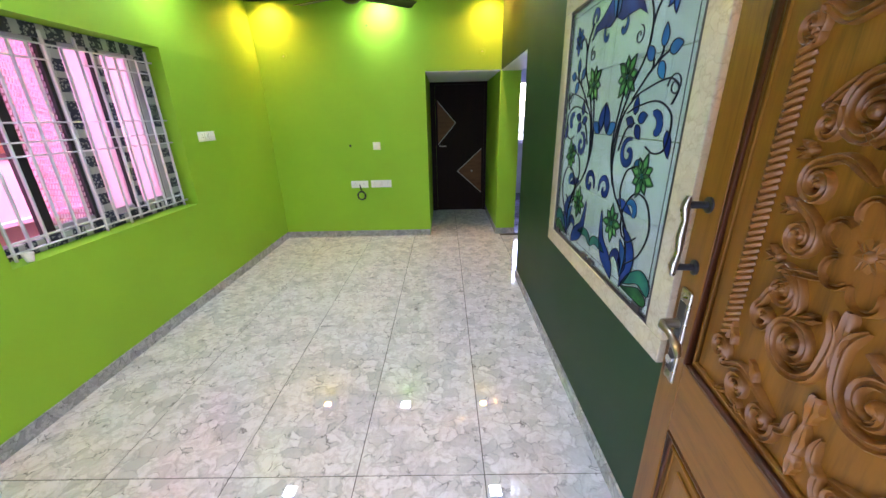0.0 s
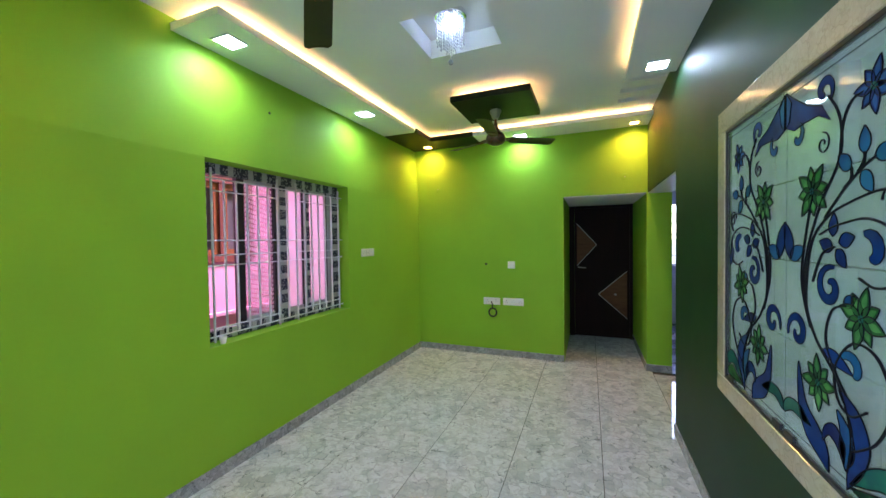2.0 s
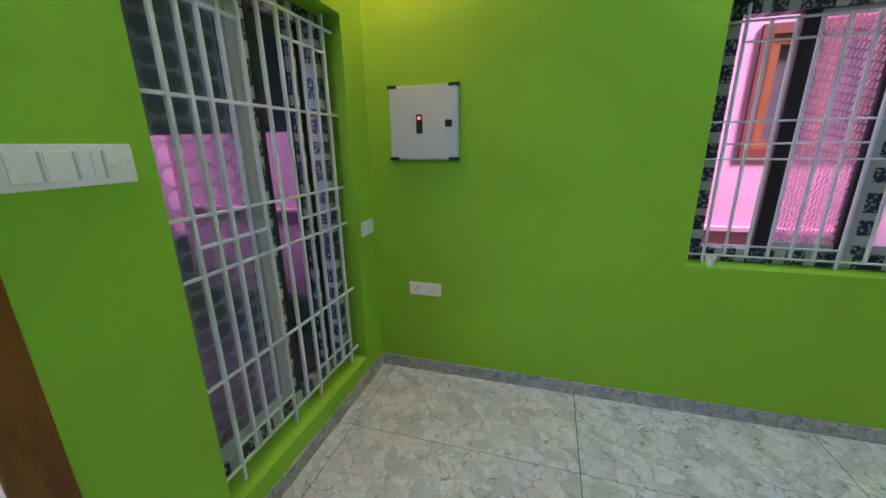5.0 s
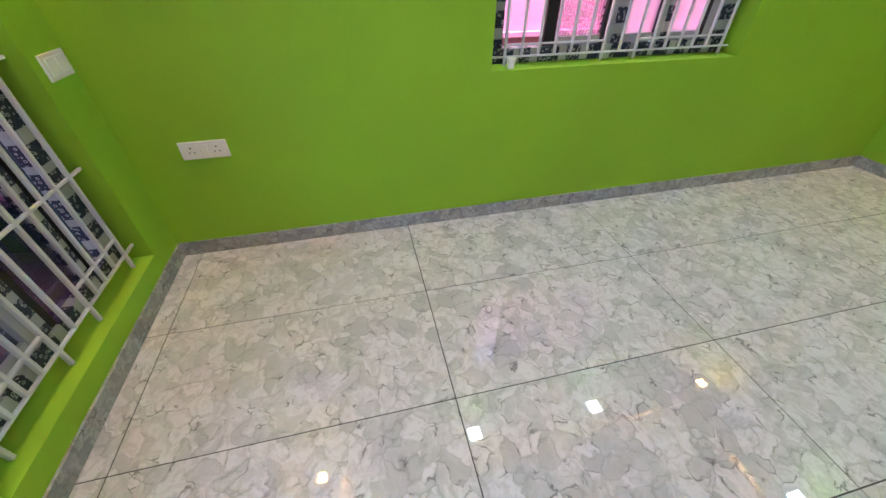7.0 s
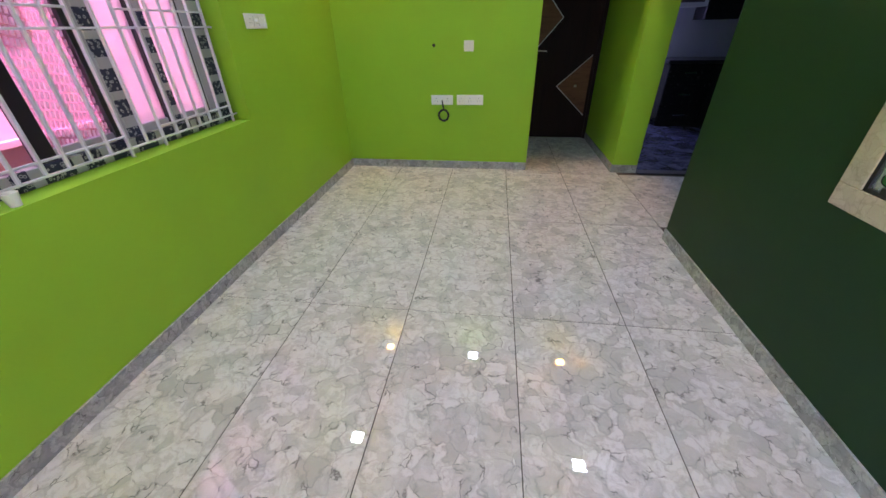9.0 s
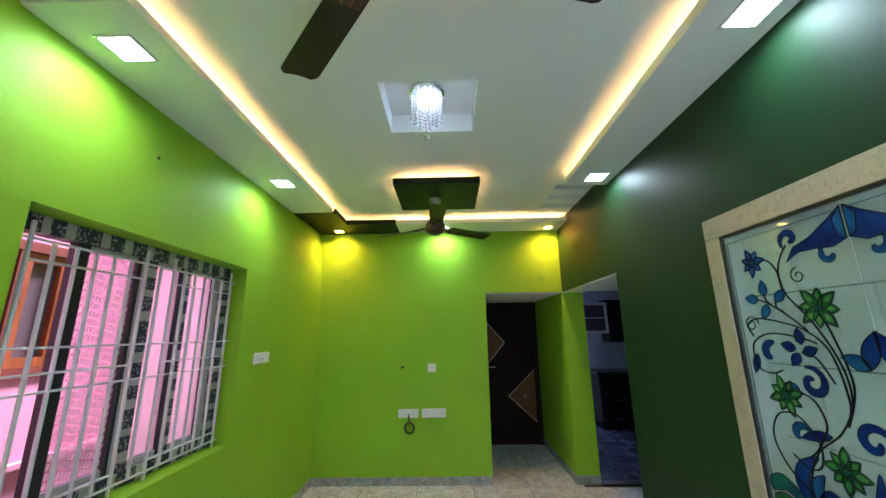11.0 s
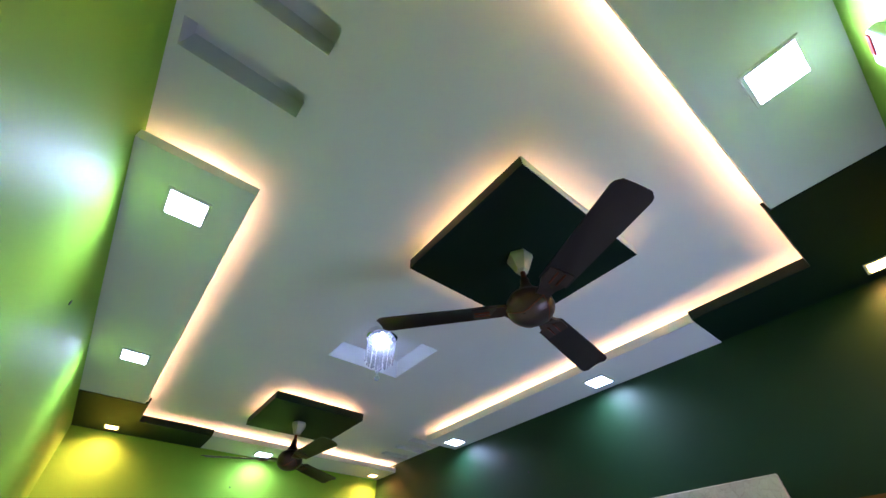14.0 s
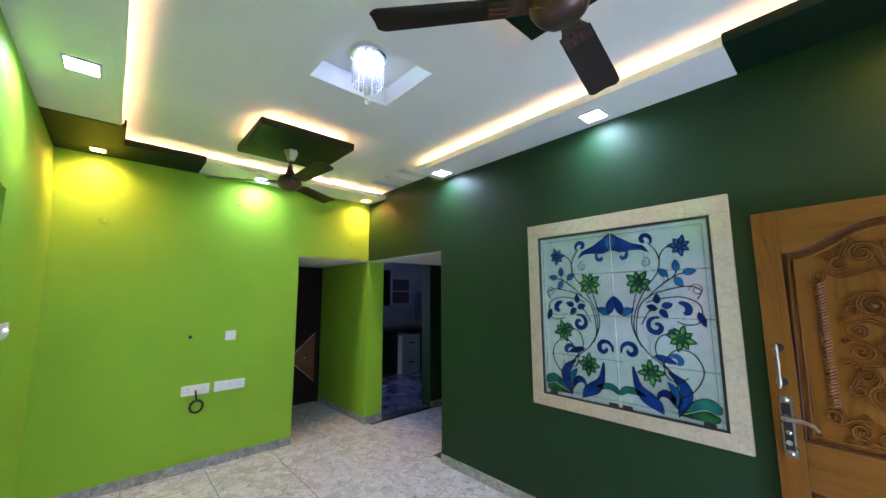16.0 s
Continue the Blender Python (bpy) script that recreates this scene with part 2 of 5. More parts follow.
PORCH = wood("grey_wood_look_tile", (0.12, 0.105, 0.09), (0.05, 0.042, 0.036), 0.4, "x")
BAR = plain("white_enamel_bar", (0.62, 0.62, 0.65), 0.35)
UPVC = plain("white_upvc", (0.40, 0.40, 0.43), 0.4)
TAPE_Y, TAPE_Z, TAPE_X = tape("printed_film_y", "Y"), tape("printed_film_z", "Z"), tape("printed_film_x", "X")
BLACK = plain("black_plastic", (0.012, 0.012, 0.014), 0.4)
SWITCH = plain("white_switch_plastic", (0.78, 0.78, 0.76), 0.25)
SWITCH_GREY = plain("switch_gap_grey", (0.42, 0.43, 0.43), 0.35)
STEEL_GREY = plain("grey_powder_coat", (0.50, 0.56, 0.60), 0.35)
RED = glow("red_indicator", (1.0, 0.03, 0.02), 1.2)
RED_PLASTIC = plain("red_plastic", (0.45, 0.03, 0.02), 0.35)
CHROME = plain("polished_chrome", (0.8, 0.8, 0.82), 0.1, 1.0)
NICKEL = plain("antique_nickel", (0.36, 0.32, 0.26), 0.28, 1.0)
BRONZE = plain("bronze_fan_enamel", (0.085, 0.056, 0.042), 0.3, 0.65)
BLADE = plain("brown_fan_blade", (0.020, 0.012, 0.009), 0.32, 0.15)
COPPER = plain("copper_trim", (0.20, 0.06, 0.03), 0.35, 0.6)
CHAMPAGNE = plain("champagne_enamel", (0.46, 0.44, 0.37), 0.35, 0.35)
PATTERN = glass("frosted_pale_glass", (1.0, 0.96, 0.98), 0.6, False, 0.15)
PRINTED = glass("frosted_glass_with_marks", (0.95, 0.80, 0.88), 0.22, False)


def add_marks(m):
    """Rows of short slanting white marks frosted into the pane."""
    n, l = m.node_tree.nodes, m.node_tree.links
    tc = n.new("ShaderNodeTexCoord")
    sep = n.new("ShaderNodeSeparateXYZ")
    flat = n.new("ShaderNodeCombineXYZ")
    l.new(tc.outputs["Object"], sep.inputs[0])
    l.new(sep.outputs["Y"], flat.inputs[0])
    l.new(sep.outputs["Z"], flat.inputs[1])
    turn = n.new("ShaderNodeMapping")
    turn.inputs["Rotation"].default_value = (0, 0, radians(14))
    l.new(flat.outputs[0], turn.inputs["Vector"])
    br = node(n, "ShaderNodeTexBrick", Scale=1.0)
    br.inputs["Brick Width"].default_value, br.inputs["Row Height"].default_value = 0.018, 0.036
    br.inputs["Mortar Size"].default_value, br.inputs["Mortar Smooth"].default_value = 0.0055, 0.3
    br.inputs["Color1"].default_value, br.inputs["Color2"].default_value = (0.72, 0.72, 0.72, 1), (0.45, 0.45, 0.45, 1)
    br.inputs["Mortar"].default_value = (0.22, 0.22, 0.22, 1)
    l.new(turn.outputs[0], br.inputs["Vector"])
    for q in n:
        if q.bl_idname == "ShaderNodeMixShader" and abs(q.inputs[0].default_value - 0.22) < 1e-4:
            l.new(br.outputs["Color"], q.inputs[0])


add_marks(PRINTED)
TINTED = glass("smoky_pattern_glass", (0.50, 0.50, 0.55), 0.2, True)
SMOKED = glass("smoked_glass", (0.5, 0.5, 0.54))
SHRINE_GLASS = glass("pale_tinted_glass", (0.82, 0.90, 0.90), 0.2)
SHRINE_TILE = marble("white_shrine_tile", (0.80, 0.84, 0.83), (0.74, 0.78, 0.77), (0.68, 0.72, 0.71), 0.2, 0.7, True)
COOL = glow("cool_led_diffuser", (0.78, 0.92, 1.0), COOL_POWER)
WARM = glow("warm_led_diffuser", (1.0, 0.43, 0.06), WARM_POWER)
STRIP = glow("warm_led_strip", (1.0, 0.50, 0.16), STRIP_POWER)
BULB = glow("cold_white_bulb", (0.72, 0.82, 1.0), BULB_POWER)
LACQUER = plain("dark_cabinet_laminate", (0.02, 0.018, 0.02), 0.25)
PALE_LAM = plain("white_laminate", (0.62, 0.64, 0.68), 0.3)
KITCHEN_TILE = paint("pale_kitchen_tile", (0.55, 0.56, 0.66), 0.25, 0.5, 0.05)
REDWOOD = wood("red_brown_window_wood", (0.17, 0.03, 0.03), (0.10, 0.018, 0.02), 0.5, "z")
ORANGEWOOD = wood("orange_brown_window_wood", (0.25, 0.055, 0.022), (0.15, 0.03, 0.014), 0.5, "z")
# dark tone for what stands outside the front window; porch shade is in it
SHADE_TEAL = paint("dark_teal_outside_shade", (0.02, 0.045, 0.05), 0.5)
CURTAIN = plain("grey_violet_pane", (0.10, 0.06, 0.09), 0.4)


# ---- mesh helpers ----
ORIGIN = {}


def thing(name, at, label, category, group="", kind=""):
    """An empty at the base of a thing, which parents its parts."""
    ob = new(name)
    ob.empty_display_size = 0.05
    ob.location = at
    ORIGIN[ob] = Vector(at)
    return tagged(ob, label, category, group, kind)


def part(name, bm, material, parent=None, label="", smooth=False):
    """One mesh object; its bmesh is in world metres and is moved to its thing's base."""
    at = Vector((0, 0, 0))
    if parent:
        at = ORIGIN[parent]
        bmesh.ops.translate(bm, verts=bm.verts, vec=-at)
    bmesh.ops.recalc_face_normals(bm, faces=bm.faces)
    me = bpy.data.meshes.new(name)
    if smooth:
        for f in bm.faces:
            f.smooth = True
    bm.to_mesh(me)
    bm.free()
    me.materials.append(material)
    if smooth:
        me.set_sharp_from_angle(angle=radians(40))
    ob = new(name, me)
    if parent:
        ob.parent = parent
        ORIGIN[ob] = at
    if label:
        ob["label"] = label
    return ob


def box(x0, x1, y0, y1, z0, z1, bevel=0.0, bm=None, seg=2):
    own = bmesh.new()
    bmesh.ops.create_cube(own, size=1)
    bmesh.ops.scale(own, vec=(x1 - x0, y1 - y0, z1 - z0), verts=own.verts)
    bmesh.ops.translate(own, vec=((x0 + x1) / 2, (y0 + y1) / 2, (z0 + z1) / 2), verts=own.verts)
    if bevel:
        bmesh.ops.bevel(own, geom=own.edges[:], offset=bevel, segments=seg, affect="EDGES", profile=0.5)
    return join(bm, own)


def join(bm, own):
    if bm is None:
        return own
    me = bpy.data.meshes.new("join")
    own.to_mesh(me)
    own.free()
    bm.from_mesh(me)
    bpy.data.meshes.remove(me)
    return bm


def solid(xs, ys, zs, holes):
    """A block cut by boxes (x0, x1, y0, y1, z0, z1): only its outer faces are made."""
    cuts = []
    for k, span in enumerate((xs, ys, zs)):
        vals = set(span)
        for h in holes:
            vals |= {v for v in h[2 * k:2 * k + 2] if span[0] < v < span[1]}
        cuts.append(sorted(vals))
    X, Y, Z = cuts
    def full(i, j, k):
        if not (0 <= i < len(X) - 1 and 0 <= j < len(Y) - 1 and 0 <= k < len(Z) - 1):
            return False
        p = ((X[i] + X[i + 1]) / 2, (Y[j] + Y[j + 1]) / 2, (Z[k] + Z[k + 1]) / 2)
        return not any(h[0] < p[0] < h[1] and h[2] < p[1] < h[3] and h[4] < p[2] < h[5] for h in holes)
    bm = bmesh.new()
    made = {}
    def vert(i, j, k):
        if (i, j, k) not in made:
            made[i, j, k] = bm.verts.new((X[i], Y[j], Z[k]))
        return made[i, j, k]
    for i in range(len(X) - 1):
        for j in range(len(Y) - 1):
            for k in range(len(Z) - 1):
                if not full(i, j, k):
                    continue
                for d, quad in (((-1, 0, 0), ((0, 0, 0), (0, 0, 1), (0, 1, 1), (0, 1, 0))), ((1, 0, 0), ((1, 0, 0), (1, 1, 0), (1, 1, 1), (1, 0, 1))),
                                ((0, -1, 0), ((0, 0, 0), (1, 0, 0), (1, 0, 1), (0, 0, 1))), ((0, 1, 0), ((0, 1, 0), (0, 1, 1), (1, 1, 1), (1, 1, 0))),
                                ((0, 0, -1), ((0, 0, 0), (0, 1, 0), (1, 1, 0), (1, 0, 0))), ((0, 0, 1), ((0, 0, 1), (1, 0, 1), (1, 1, 1), (0, 1, 1)))):
                    if not full(i + d[0], j + d[1], k + d[2]):
                        bm.faces.new([vert(i + a, j + b_, k + c) for a, b_, c in quad])
    return bm


def tube(points, r, bm=None, n=8, taper=None):
    """A round bar swept along points; taper gives the radius at each one."""
    own = bm if bm is not None else bmesh.new()
    pts = [Vector(p) for p in points]
    rings = []
    ref = Vector((0.13, 0.31, 0.94)).normalized()
    for i, p in enumerate(pts):
        t = (pts[min(i + 1, len(pts) - 1)] - pts[max(i - 1, 0)]).normalized()
        if abs(t.dot(ref)) > 0.97:
            ref = Vector((0.9, 0.3, 0.1)).normalized()
        a = t.cross(ref).normalized()
        b_ = t.cross(a).normalized()
        rr = taper[i] if taper else r
        rings.append([own.verts.new(p + rr * (math.cos(q) * a + math.sin(q) * b_)) for q in (2 * math.pi * s / n for s in range(n))])
    for u, v in zip(rings, rings[1:]):
        for s in range(n):
            own.faces.new((u[s], u[(s + 1) % n], v[(s + 1) % n], v[s]))
    own.faces.new(rings[0][::-1])
    own.faces.new(rings[-1])
    return own


def lathe(profile, at, bm=None, n=24):
    """A turned shape: profile of (radius, height) about an upright axis at the given place."""
    own = bm if bm is not None else bmesh.new()
    rings = []
    for r, z in profile:
        if r < 1e-5:
            rings.append([own.verts.new((at[0], at[1], at[2] + z))])
        else:
            rings.append([own.verts.new((at[0] + r * math.cos(2 * math.pi * s / n), at[1] + r * math.sin(2 * math.pi * s / n), at[2] + z)) for s in range(n)])
    for u, v in zip(rings, rings[1:]):
        for s in range(n):
            quad = [u[s % len(u)], u[(s + 1) % len(u)], v[(s + 1) % len(v)], v[s % len(v)]]
            quad = list(dict.fromkeys(quad))
            if len(quad) > 2:
                own.faces.new(quad)
    for ring in (rings[0], rings[-1]):
        if len(ring) > 2:
            own.faces.new(ring)
    return own


def structure(name, bm, material, label, category="wall"):
    return tagged(part(name, bm, material), label, category, "", "structure")


# ---- large structure ----
T = 0.23
west = solid((-T, 0), (-T, D), (0, 3.2), [(-1, 1, 1.785, 3.295, 0.88, 2.138)])
for v in west.verts:
    if v.co.x == 0 and v.co.z > 3:
        v.co.x = -0.072  # the plaster leans out above the window head
structure("wall_west", west, LIME, "bright lime green painted wall with a grilled window")
structure("wall_south", solid((-0.15, W + T), (-T, 0), (0, 3.2), [(0.22, 1.296, -1, 1, 0.18, 2.15), (1.665, 2.815, -1, 1, -1, 2.14)]), LIME, "bright lime green painted wall beside the entrance door")
structure("wall_north", solid((-T, 2.945), (D, D + T), (0, 3.2), [(2.02, 9, 0, 9, -1, 2.1)]), LIME, "bright lime green painted wall with sockets and an opening")
structure("wall_east", solid((W, W + 0.245), (0, D), (0, 3.2), [(0, 9, 3.51, 9, -1, 2.1), (0, W + 0.2, 1.165, 2.31, 0.88, 2.08)]), DEEP, "dark green painted wall with a built-in shrine window")
structure("wall_passage_east", solid((2.945, 3.2), (D, 6.6), (0, 3.2), []), LIME, "bright lime green wall end beside the passage")
structure("wall_passage_west", solid((1.8, 2.02), (D + T, 6.6), (0, 3.2), []), LIME, "bright lime green passage wall")
structure("wall_passage_north", solid((1.8, 3.2), (6.6, 6.75), (0, 3.2), []), LIME, "lime green wall behind the passage door")
structure("wall_lobby_north", solid((4.02, 6.6), (4.95, 5.15), (0, 3.2), []), DEEP, "dark green painted wall beside the kitchen opening")
structure("wall_lobby_east", solid((6.4, 6.6), (3.3, 4.95), (0, 3.2), []), DEEP, "dark green painted lobby wall")
structure("wall_lobby_south", solid((3.2, 6.4), (3.3, 3.51), (0, 3.2), []), DEEP, "dark green painted lobby wall")
structure("wall_kitchen_north", solid((3.2, 6.8), (7.8, 8.0), (0, 3.2), [(3.45, 3.95, 7, 9, 1.05, 2.2), (5.95, 6.3, 7, 9, 1.0, 1.75)]), KITCHEN_TILE, "pale tiled kitchen wall with two windows")
structure("wall_kitchen_east", solid((6.6, 6.8), (4.95, 7.8), (0, 3.2), []), KITCHEN_TILE, "pale tiled kitchen wall")
structure("wall_kitchen_west", solid((3.0, 3.2), (6.6, 8.0), (0, 3.2), []), KITCHEN_TILE, "pale tiled kitchen wall")
SLOTS = [(-0.03, 0.355, y, y + 0.1, ZC - 1, ZC + 0.12) for y in (0.66, 0.917, 1.178)] + [(2.6, 2.95, y, y + 0.1, ZC - 1, ZC + 0.12) for y in (3.72, 3.98, 4.24)]
NICHE = (1.2, 1.748, 2.236, 2.745, ZC - 1, ZC + 0.135)
tagged(part("ceiling", solid((-0.1, W), (0, D), (ZC, ZC + 0.2), SLOTS + [NICHE]), WHITE_PAINT), "white plaster false ceiling with recessed slots and niche", "ceiling", "", "structure")
tagged(part("ceiling_passage", solid((2.02, 2.945), (D + T, 6.6), (2.1, 2.2), []), WHITE_PAINT), "white painted low passage ceiling", "ceiling", "", "structure")
tagged(part("ceiling_lobby", solid((3.2, 6.4), (3.51, 4.95), (2.1, 2.2), []), WHITE_PAINT), "white painted low lobby ceiling", "ceiling", "", "structure")
tagged(part("ceiling_kitchen", solid((3.2, 6.6), (4.95, 7.8), (2.8, 2.95), []), WHITE_PAINT), "white painted kitchen ceiling", "ceiling", "", "structure")
tagged(part("roof_slab", solid((-T, 6.8), (-T, 8.0), (3.2, 3.35), []), WHITE_PAINT), "concrete roof slab over the rooms", "roof", "", "structure")
floor = tagged(part("floor", solid((-0.02, 6.6), (-T, 8.0), (-0.15, -0.003), []), GROUT), "floor of polished grey marble-look tiles", "floor", "", "structure")
ORIGIN[floor] = Vector((0, 0, 0))

# dropped border of the ceiling, white and dark lengths
ZT, LIP = ZS + 0.045, 0.014


def border(name, x0, x1, y0, y1, material, label, drop=0.0):
    """A thin board with an upstand along its open edges; the strip lies behind the upstand."""
    sides = {"west": (x0 - 1, x1 - LIP, y0 + LIP, y1 + 1), "north": (x0 - 1, x1 + 1, y0 + LIP, y1 + 1), "east": (x0 + LIP, x1 + 1, y0 - 1, y1 - LIP), "south": (x0 - 1, x1 + 1, y0 - 1, y1 - LIP)}
    return structure(name, solid((x0, x1), (y0, y1), (ZS - drop, ZT), [(*sides[name.split("_")[-1]], ZS + 0.018, 9)]), material, label, "ceiling")


border("ceiling_border_west", -0.08, 0.364, 1.63, 4.135, WHITE_PAINT, "white dropped ceiling border with two square lights")
border("ceiling_border_north", 0.965, W, 4.575, D, WHITE_PAINT, "white dropped ceiling border along the far wall")
border("ceiling_border_east", 2.6, W, 0.97, 3.5, WHITE_PAINT, "white dropped ceiling border over the dark green wall", 0.012)
border("ceiling_border_south", -0.08, 2.05, 0.0, 0.385, WHITE_PAINT, "white dropped ceiling border above the grilled window")
structure("ceiling_corner_northwest", solid((-0.08, 0.965), (4.135, D), (ZS - 0.006, ZT + 0.004), [(0.39, 2, 0, 4.56, 0, 9), (-1, 0.39 - LIP, 0, 9, ZS + 0.018, 9), (-1, 2, 4.56 + LIP, 9, ZS + 0.018, 9)]), DARK_PANEL, "dark green L-shaped dropped ceiling corner", "ceiling")
structure("ceiling_corner_southeast", solid((2.05, W), (0, 0.97), (ZS - 0.006, ZT + 0.004), [(0, 2.583, 0.4, 9, 0, 9), (2.583 + LIP, 9, -1, 9, ZS + 0.018, 9), (0, 9, -1, 0.4 - LIP, ZS + 0.018, 9)]), DARK_PANEL, "dark green L-shaped dropped ceiling corner", "ceiling")


def ledge_strip(x0, x1, y0, y1, up=0.0):
    ob = tagged(part("led_strip", box(x0, x1, y0, y1, ZS + 0.019, ZS + 0.026 + up), STRIP), "warm white LED strip hidden above the ceiling border", "LED strip", "cove strips")
    return ob


ledge_strip(0.27, 0.282, 1.73, 4.66)
ledge_strip(0.29, 2.93, 4.67, 4.682)
ledge_strip(2.69, 2.702, 0.30, 3.40)
ledge_strip(0.03, 2.685, 0.285, 0.297, 0.012)
ledge_strip(0.03, 0.265, 1.725, 1.737)
ledge_strip(2.705, 2.93, 3.395, 3.407)


def fan_panel(x0, x1, y0, y1):
    at = ((x0 + x1) / 2, (y0 + y1) / 2, ZC)
    root = thing("ceiling_panel", at, "dark green square ceiling panel with a warm halo of light", "ceiling panel", "fan panels", "structure")
    part("board", solid((x0, x1), (y0, y1), (ZS - 0.014, ZT - 0.003), [(x0 + 0.012, x1 - 0.012, y0 + 0.012, y1 - 0.012, ZS + 0.018, 9)]), DARK_PANEL, root)
    if y0 < 2:
        # only the side facing the entrance is whitened, to look lit
        part("edging", box(x0, x1, y0 - 0.003, y0 - 0.0005, ZS - 0.013, ZT - 0.004), WHITE_PAINT, root, "white strip standing in for the lit edge")
    part("spacer", box(x0 + 0.2, x1 - 0.2, y0 + 0.2, y1 - 0.2, ZS + 0.018, ZC), WHITE_PAINT, root)
    for a, b_, c, d in ((x0 + 0.08, x1 - 0.08, y0 + 0.08, y0 + 0.092), (x0 + 0.08, x1 - 0.08, y1 - 0.092, y1 - 0.08), (x0 + 0.08, x0 + 0.092, y0 + 0.1, y1 - 0.1), (x1 - 0.092, x1 - 0.08, y0 + 0.1, y1 - 0.1)):
        part("led_strip", box(a, b_, c, d, ZS + 0.019, ZS + 0.026), STRIP, root)
    return root


fan_panel(1.076, 1.842, 0.872, 1.59)
fan_panel(1.110, 1.852, 3.39, 4.068)


# ---- lamps ----
def downlight(x, y, size, material, label, group):
    ZL = ZS - 0.012 if x > 2.6 and 1.0 < y < 3.5 else ZS
    root = thing("downlight", (x, y, ZL), label, "downlight", group)
    h = size / 2
    part("rim", solid((x - h - 0.012, x + h + 0.012), (y - h - 0.012, y + h + 0.012), (ZL - 0.009, ZL - 0.0003), [(x - h, x + h, y - h, y + h, 0, 9)]), SWITCH, root)
    data = bpy.data.lights.new("downlight_lamp", "AREA")
    data.shape, data.size, data.spread = "SQUARE", size, radians(155 if material is COOL else 140)
    data.energy, data.color = (COOL_WATTS, (0.78, 0.92, 1.0)) if material is COOL else (WARM_WATTS, (1.0, 0.43, 0.06))
    new("downlight_lamp", data).location = (x, y, ZL - 0.0105)
    part("diffuser", box(x - h, x + h, y - h, y + h, ZL - 0.0085, ZL - 0.0003), material, root, "glowing square diffuser")
    return root


for x, y in ((0.165, 1.86), (0.19, 3.35), (2.80, 1.74), (2.80, 3.32), (1.46, 0.17), (1.52, 4.81)):
    downlight(x, y, 0.135, COOL, "square cool white LED downlight in the ceiling border", "cool downlights")
for x, y in ((0.225, 4.84), (2.80, 4.82), (2.83, 0.19), (0.23, 0.19)):
    downlight(x, y, 0.085, WARM, "small square warm yellow LED downlight in the ceiling border", "warm downlights")

# ---- openings, skirting and outside ----
def trim(name, bm, material, label):
    return structure(name, bm, material, label, "trim")


trim("trim_opening_north", box(2.024, 2.942, D + 0.004, 6.38, 2.088, 2.0985), WHITE_PAINT, "white plaster underside of the passage opening")
trim("trim_opening_east", box(W + 0.004, 3.196, 3.514, D - 0.004, 2.086, 2.0945), WHITE_PAINT, "white plaster underside of the lobby opening")
SK = 0.085
for name, bm in (("baseboard_west", box(0, 0.012, 0.012, D, 0, SK, 0.002)), ("baseboard_north", box(0.012, 2.02, D - 0.012, D, 0, SK, 0.002)),
                 ("baseboard_south", box(0, 1.628, 0, 0.012, 0, SK, 0.002)), ("baseboard_east", box(W - 0.012, W, 0.0, 3.51, 0, SK, 0.002)),
                 ("baseboard_pillar", box(2.933, 3.2, D - 0.012, D, 0, SK, 0.002)), ("baseboard_passage", box(2.933, 2.945, D, 6.4, 0, SK, 0.002)),
                 ("baseboard_lobby", box(4.02, 6.4, 4.938, 4.95, 0, SK, 0.002))):
    structure(name, bm, SKIRT, "low skirting of grey marble tile", "baseboard")


structure("trim_gap", box(1.628, 1.664, 0.0, 0.005, 0.0, SK + 0.01, 0.001), BLACK, "dark unfinished gap between skirting and door frame", "trim")


def grille(name, place, bars_v, bars_h, label, d):
    """A welded window grille. place(u, z) gives the world point; bars are (u, z0, z1) and (z, u0, u1)."""
    us = [b_[0] for b_ in bars_v]
    root = thing(name, place((min(us) + max(us)) / 2, min(b_[1] for b_ in bars_v)), label, "window grille", "window grilles")
    for u, z0, z1 in bars_v:
        a, b_ = place(u - d, z0), place(u + d, z1)
        n = place(0, 0, 0.008)
        o = place(0, 0)
        th = [abs(n[k] - o[k]) for k in range(3)]
        part("upright_bar", box(min(a[0], b_[0]) - th[0], max(a[0], b_[0]) + th[0], min(a[1], b_[1]) - th[1], max(a[1], b_[1]) + th[1], z0, z1, 0.002, None, 1), BAR, root)
    for z, u0, u1 in bars_h:
        a, b_ = place(u0, z - d * 0.8), place(u1, z + d * 0.8)
        n = place(0, 0, 0.0065)
        o = place(0, 0)
        th = [abs(n[k] - o[k]) for k in range(3)]
        part("cross_bar", box(min(a[0], b_[0]) - th[0], max(a[0], b_[0]) + th[0], min(a[1], b_[1]) - th[1], max(a[1], b_[1]) + th[1], z - d * 0.8, z + d * 0.8, 0.002, None, 1), BAR, root)
    return root


Z0, Z1 = 0.924, 2.023
LONG = [1.885, 2.456, 2.663, 3.24]
SHORT = [1.979, 2.075, 2.167, 2.263, 2.359, 2.56, 2.762, 2.852, 2.945, 3.036, 3.133]
grille("window_grille", lambda u, z, k=0.0: (-0.088 + k, u, z),
       [(u, 0.882, 2.095) for u in LONG] + [(u, Z0, Z1) for u in SHORT],
       [(Z1, 1.79, 3.292), (1.593, 1.79, 3.292), (1.417, 1.79, 3.292), (Z0, 1.79, 3.292)] + [(z, a, b_) for z in (1.938, 1.49, 0.98) for a, b_ in ((1.885, 2.456), (2.663, 3.24))],
       "white enamelled steel grille inside the side window", 0.006)
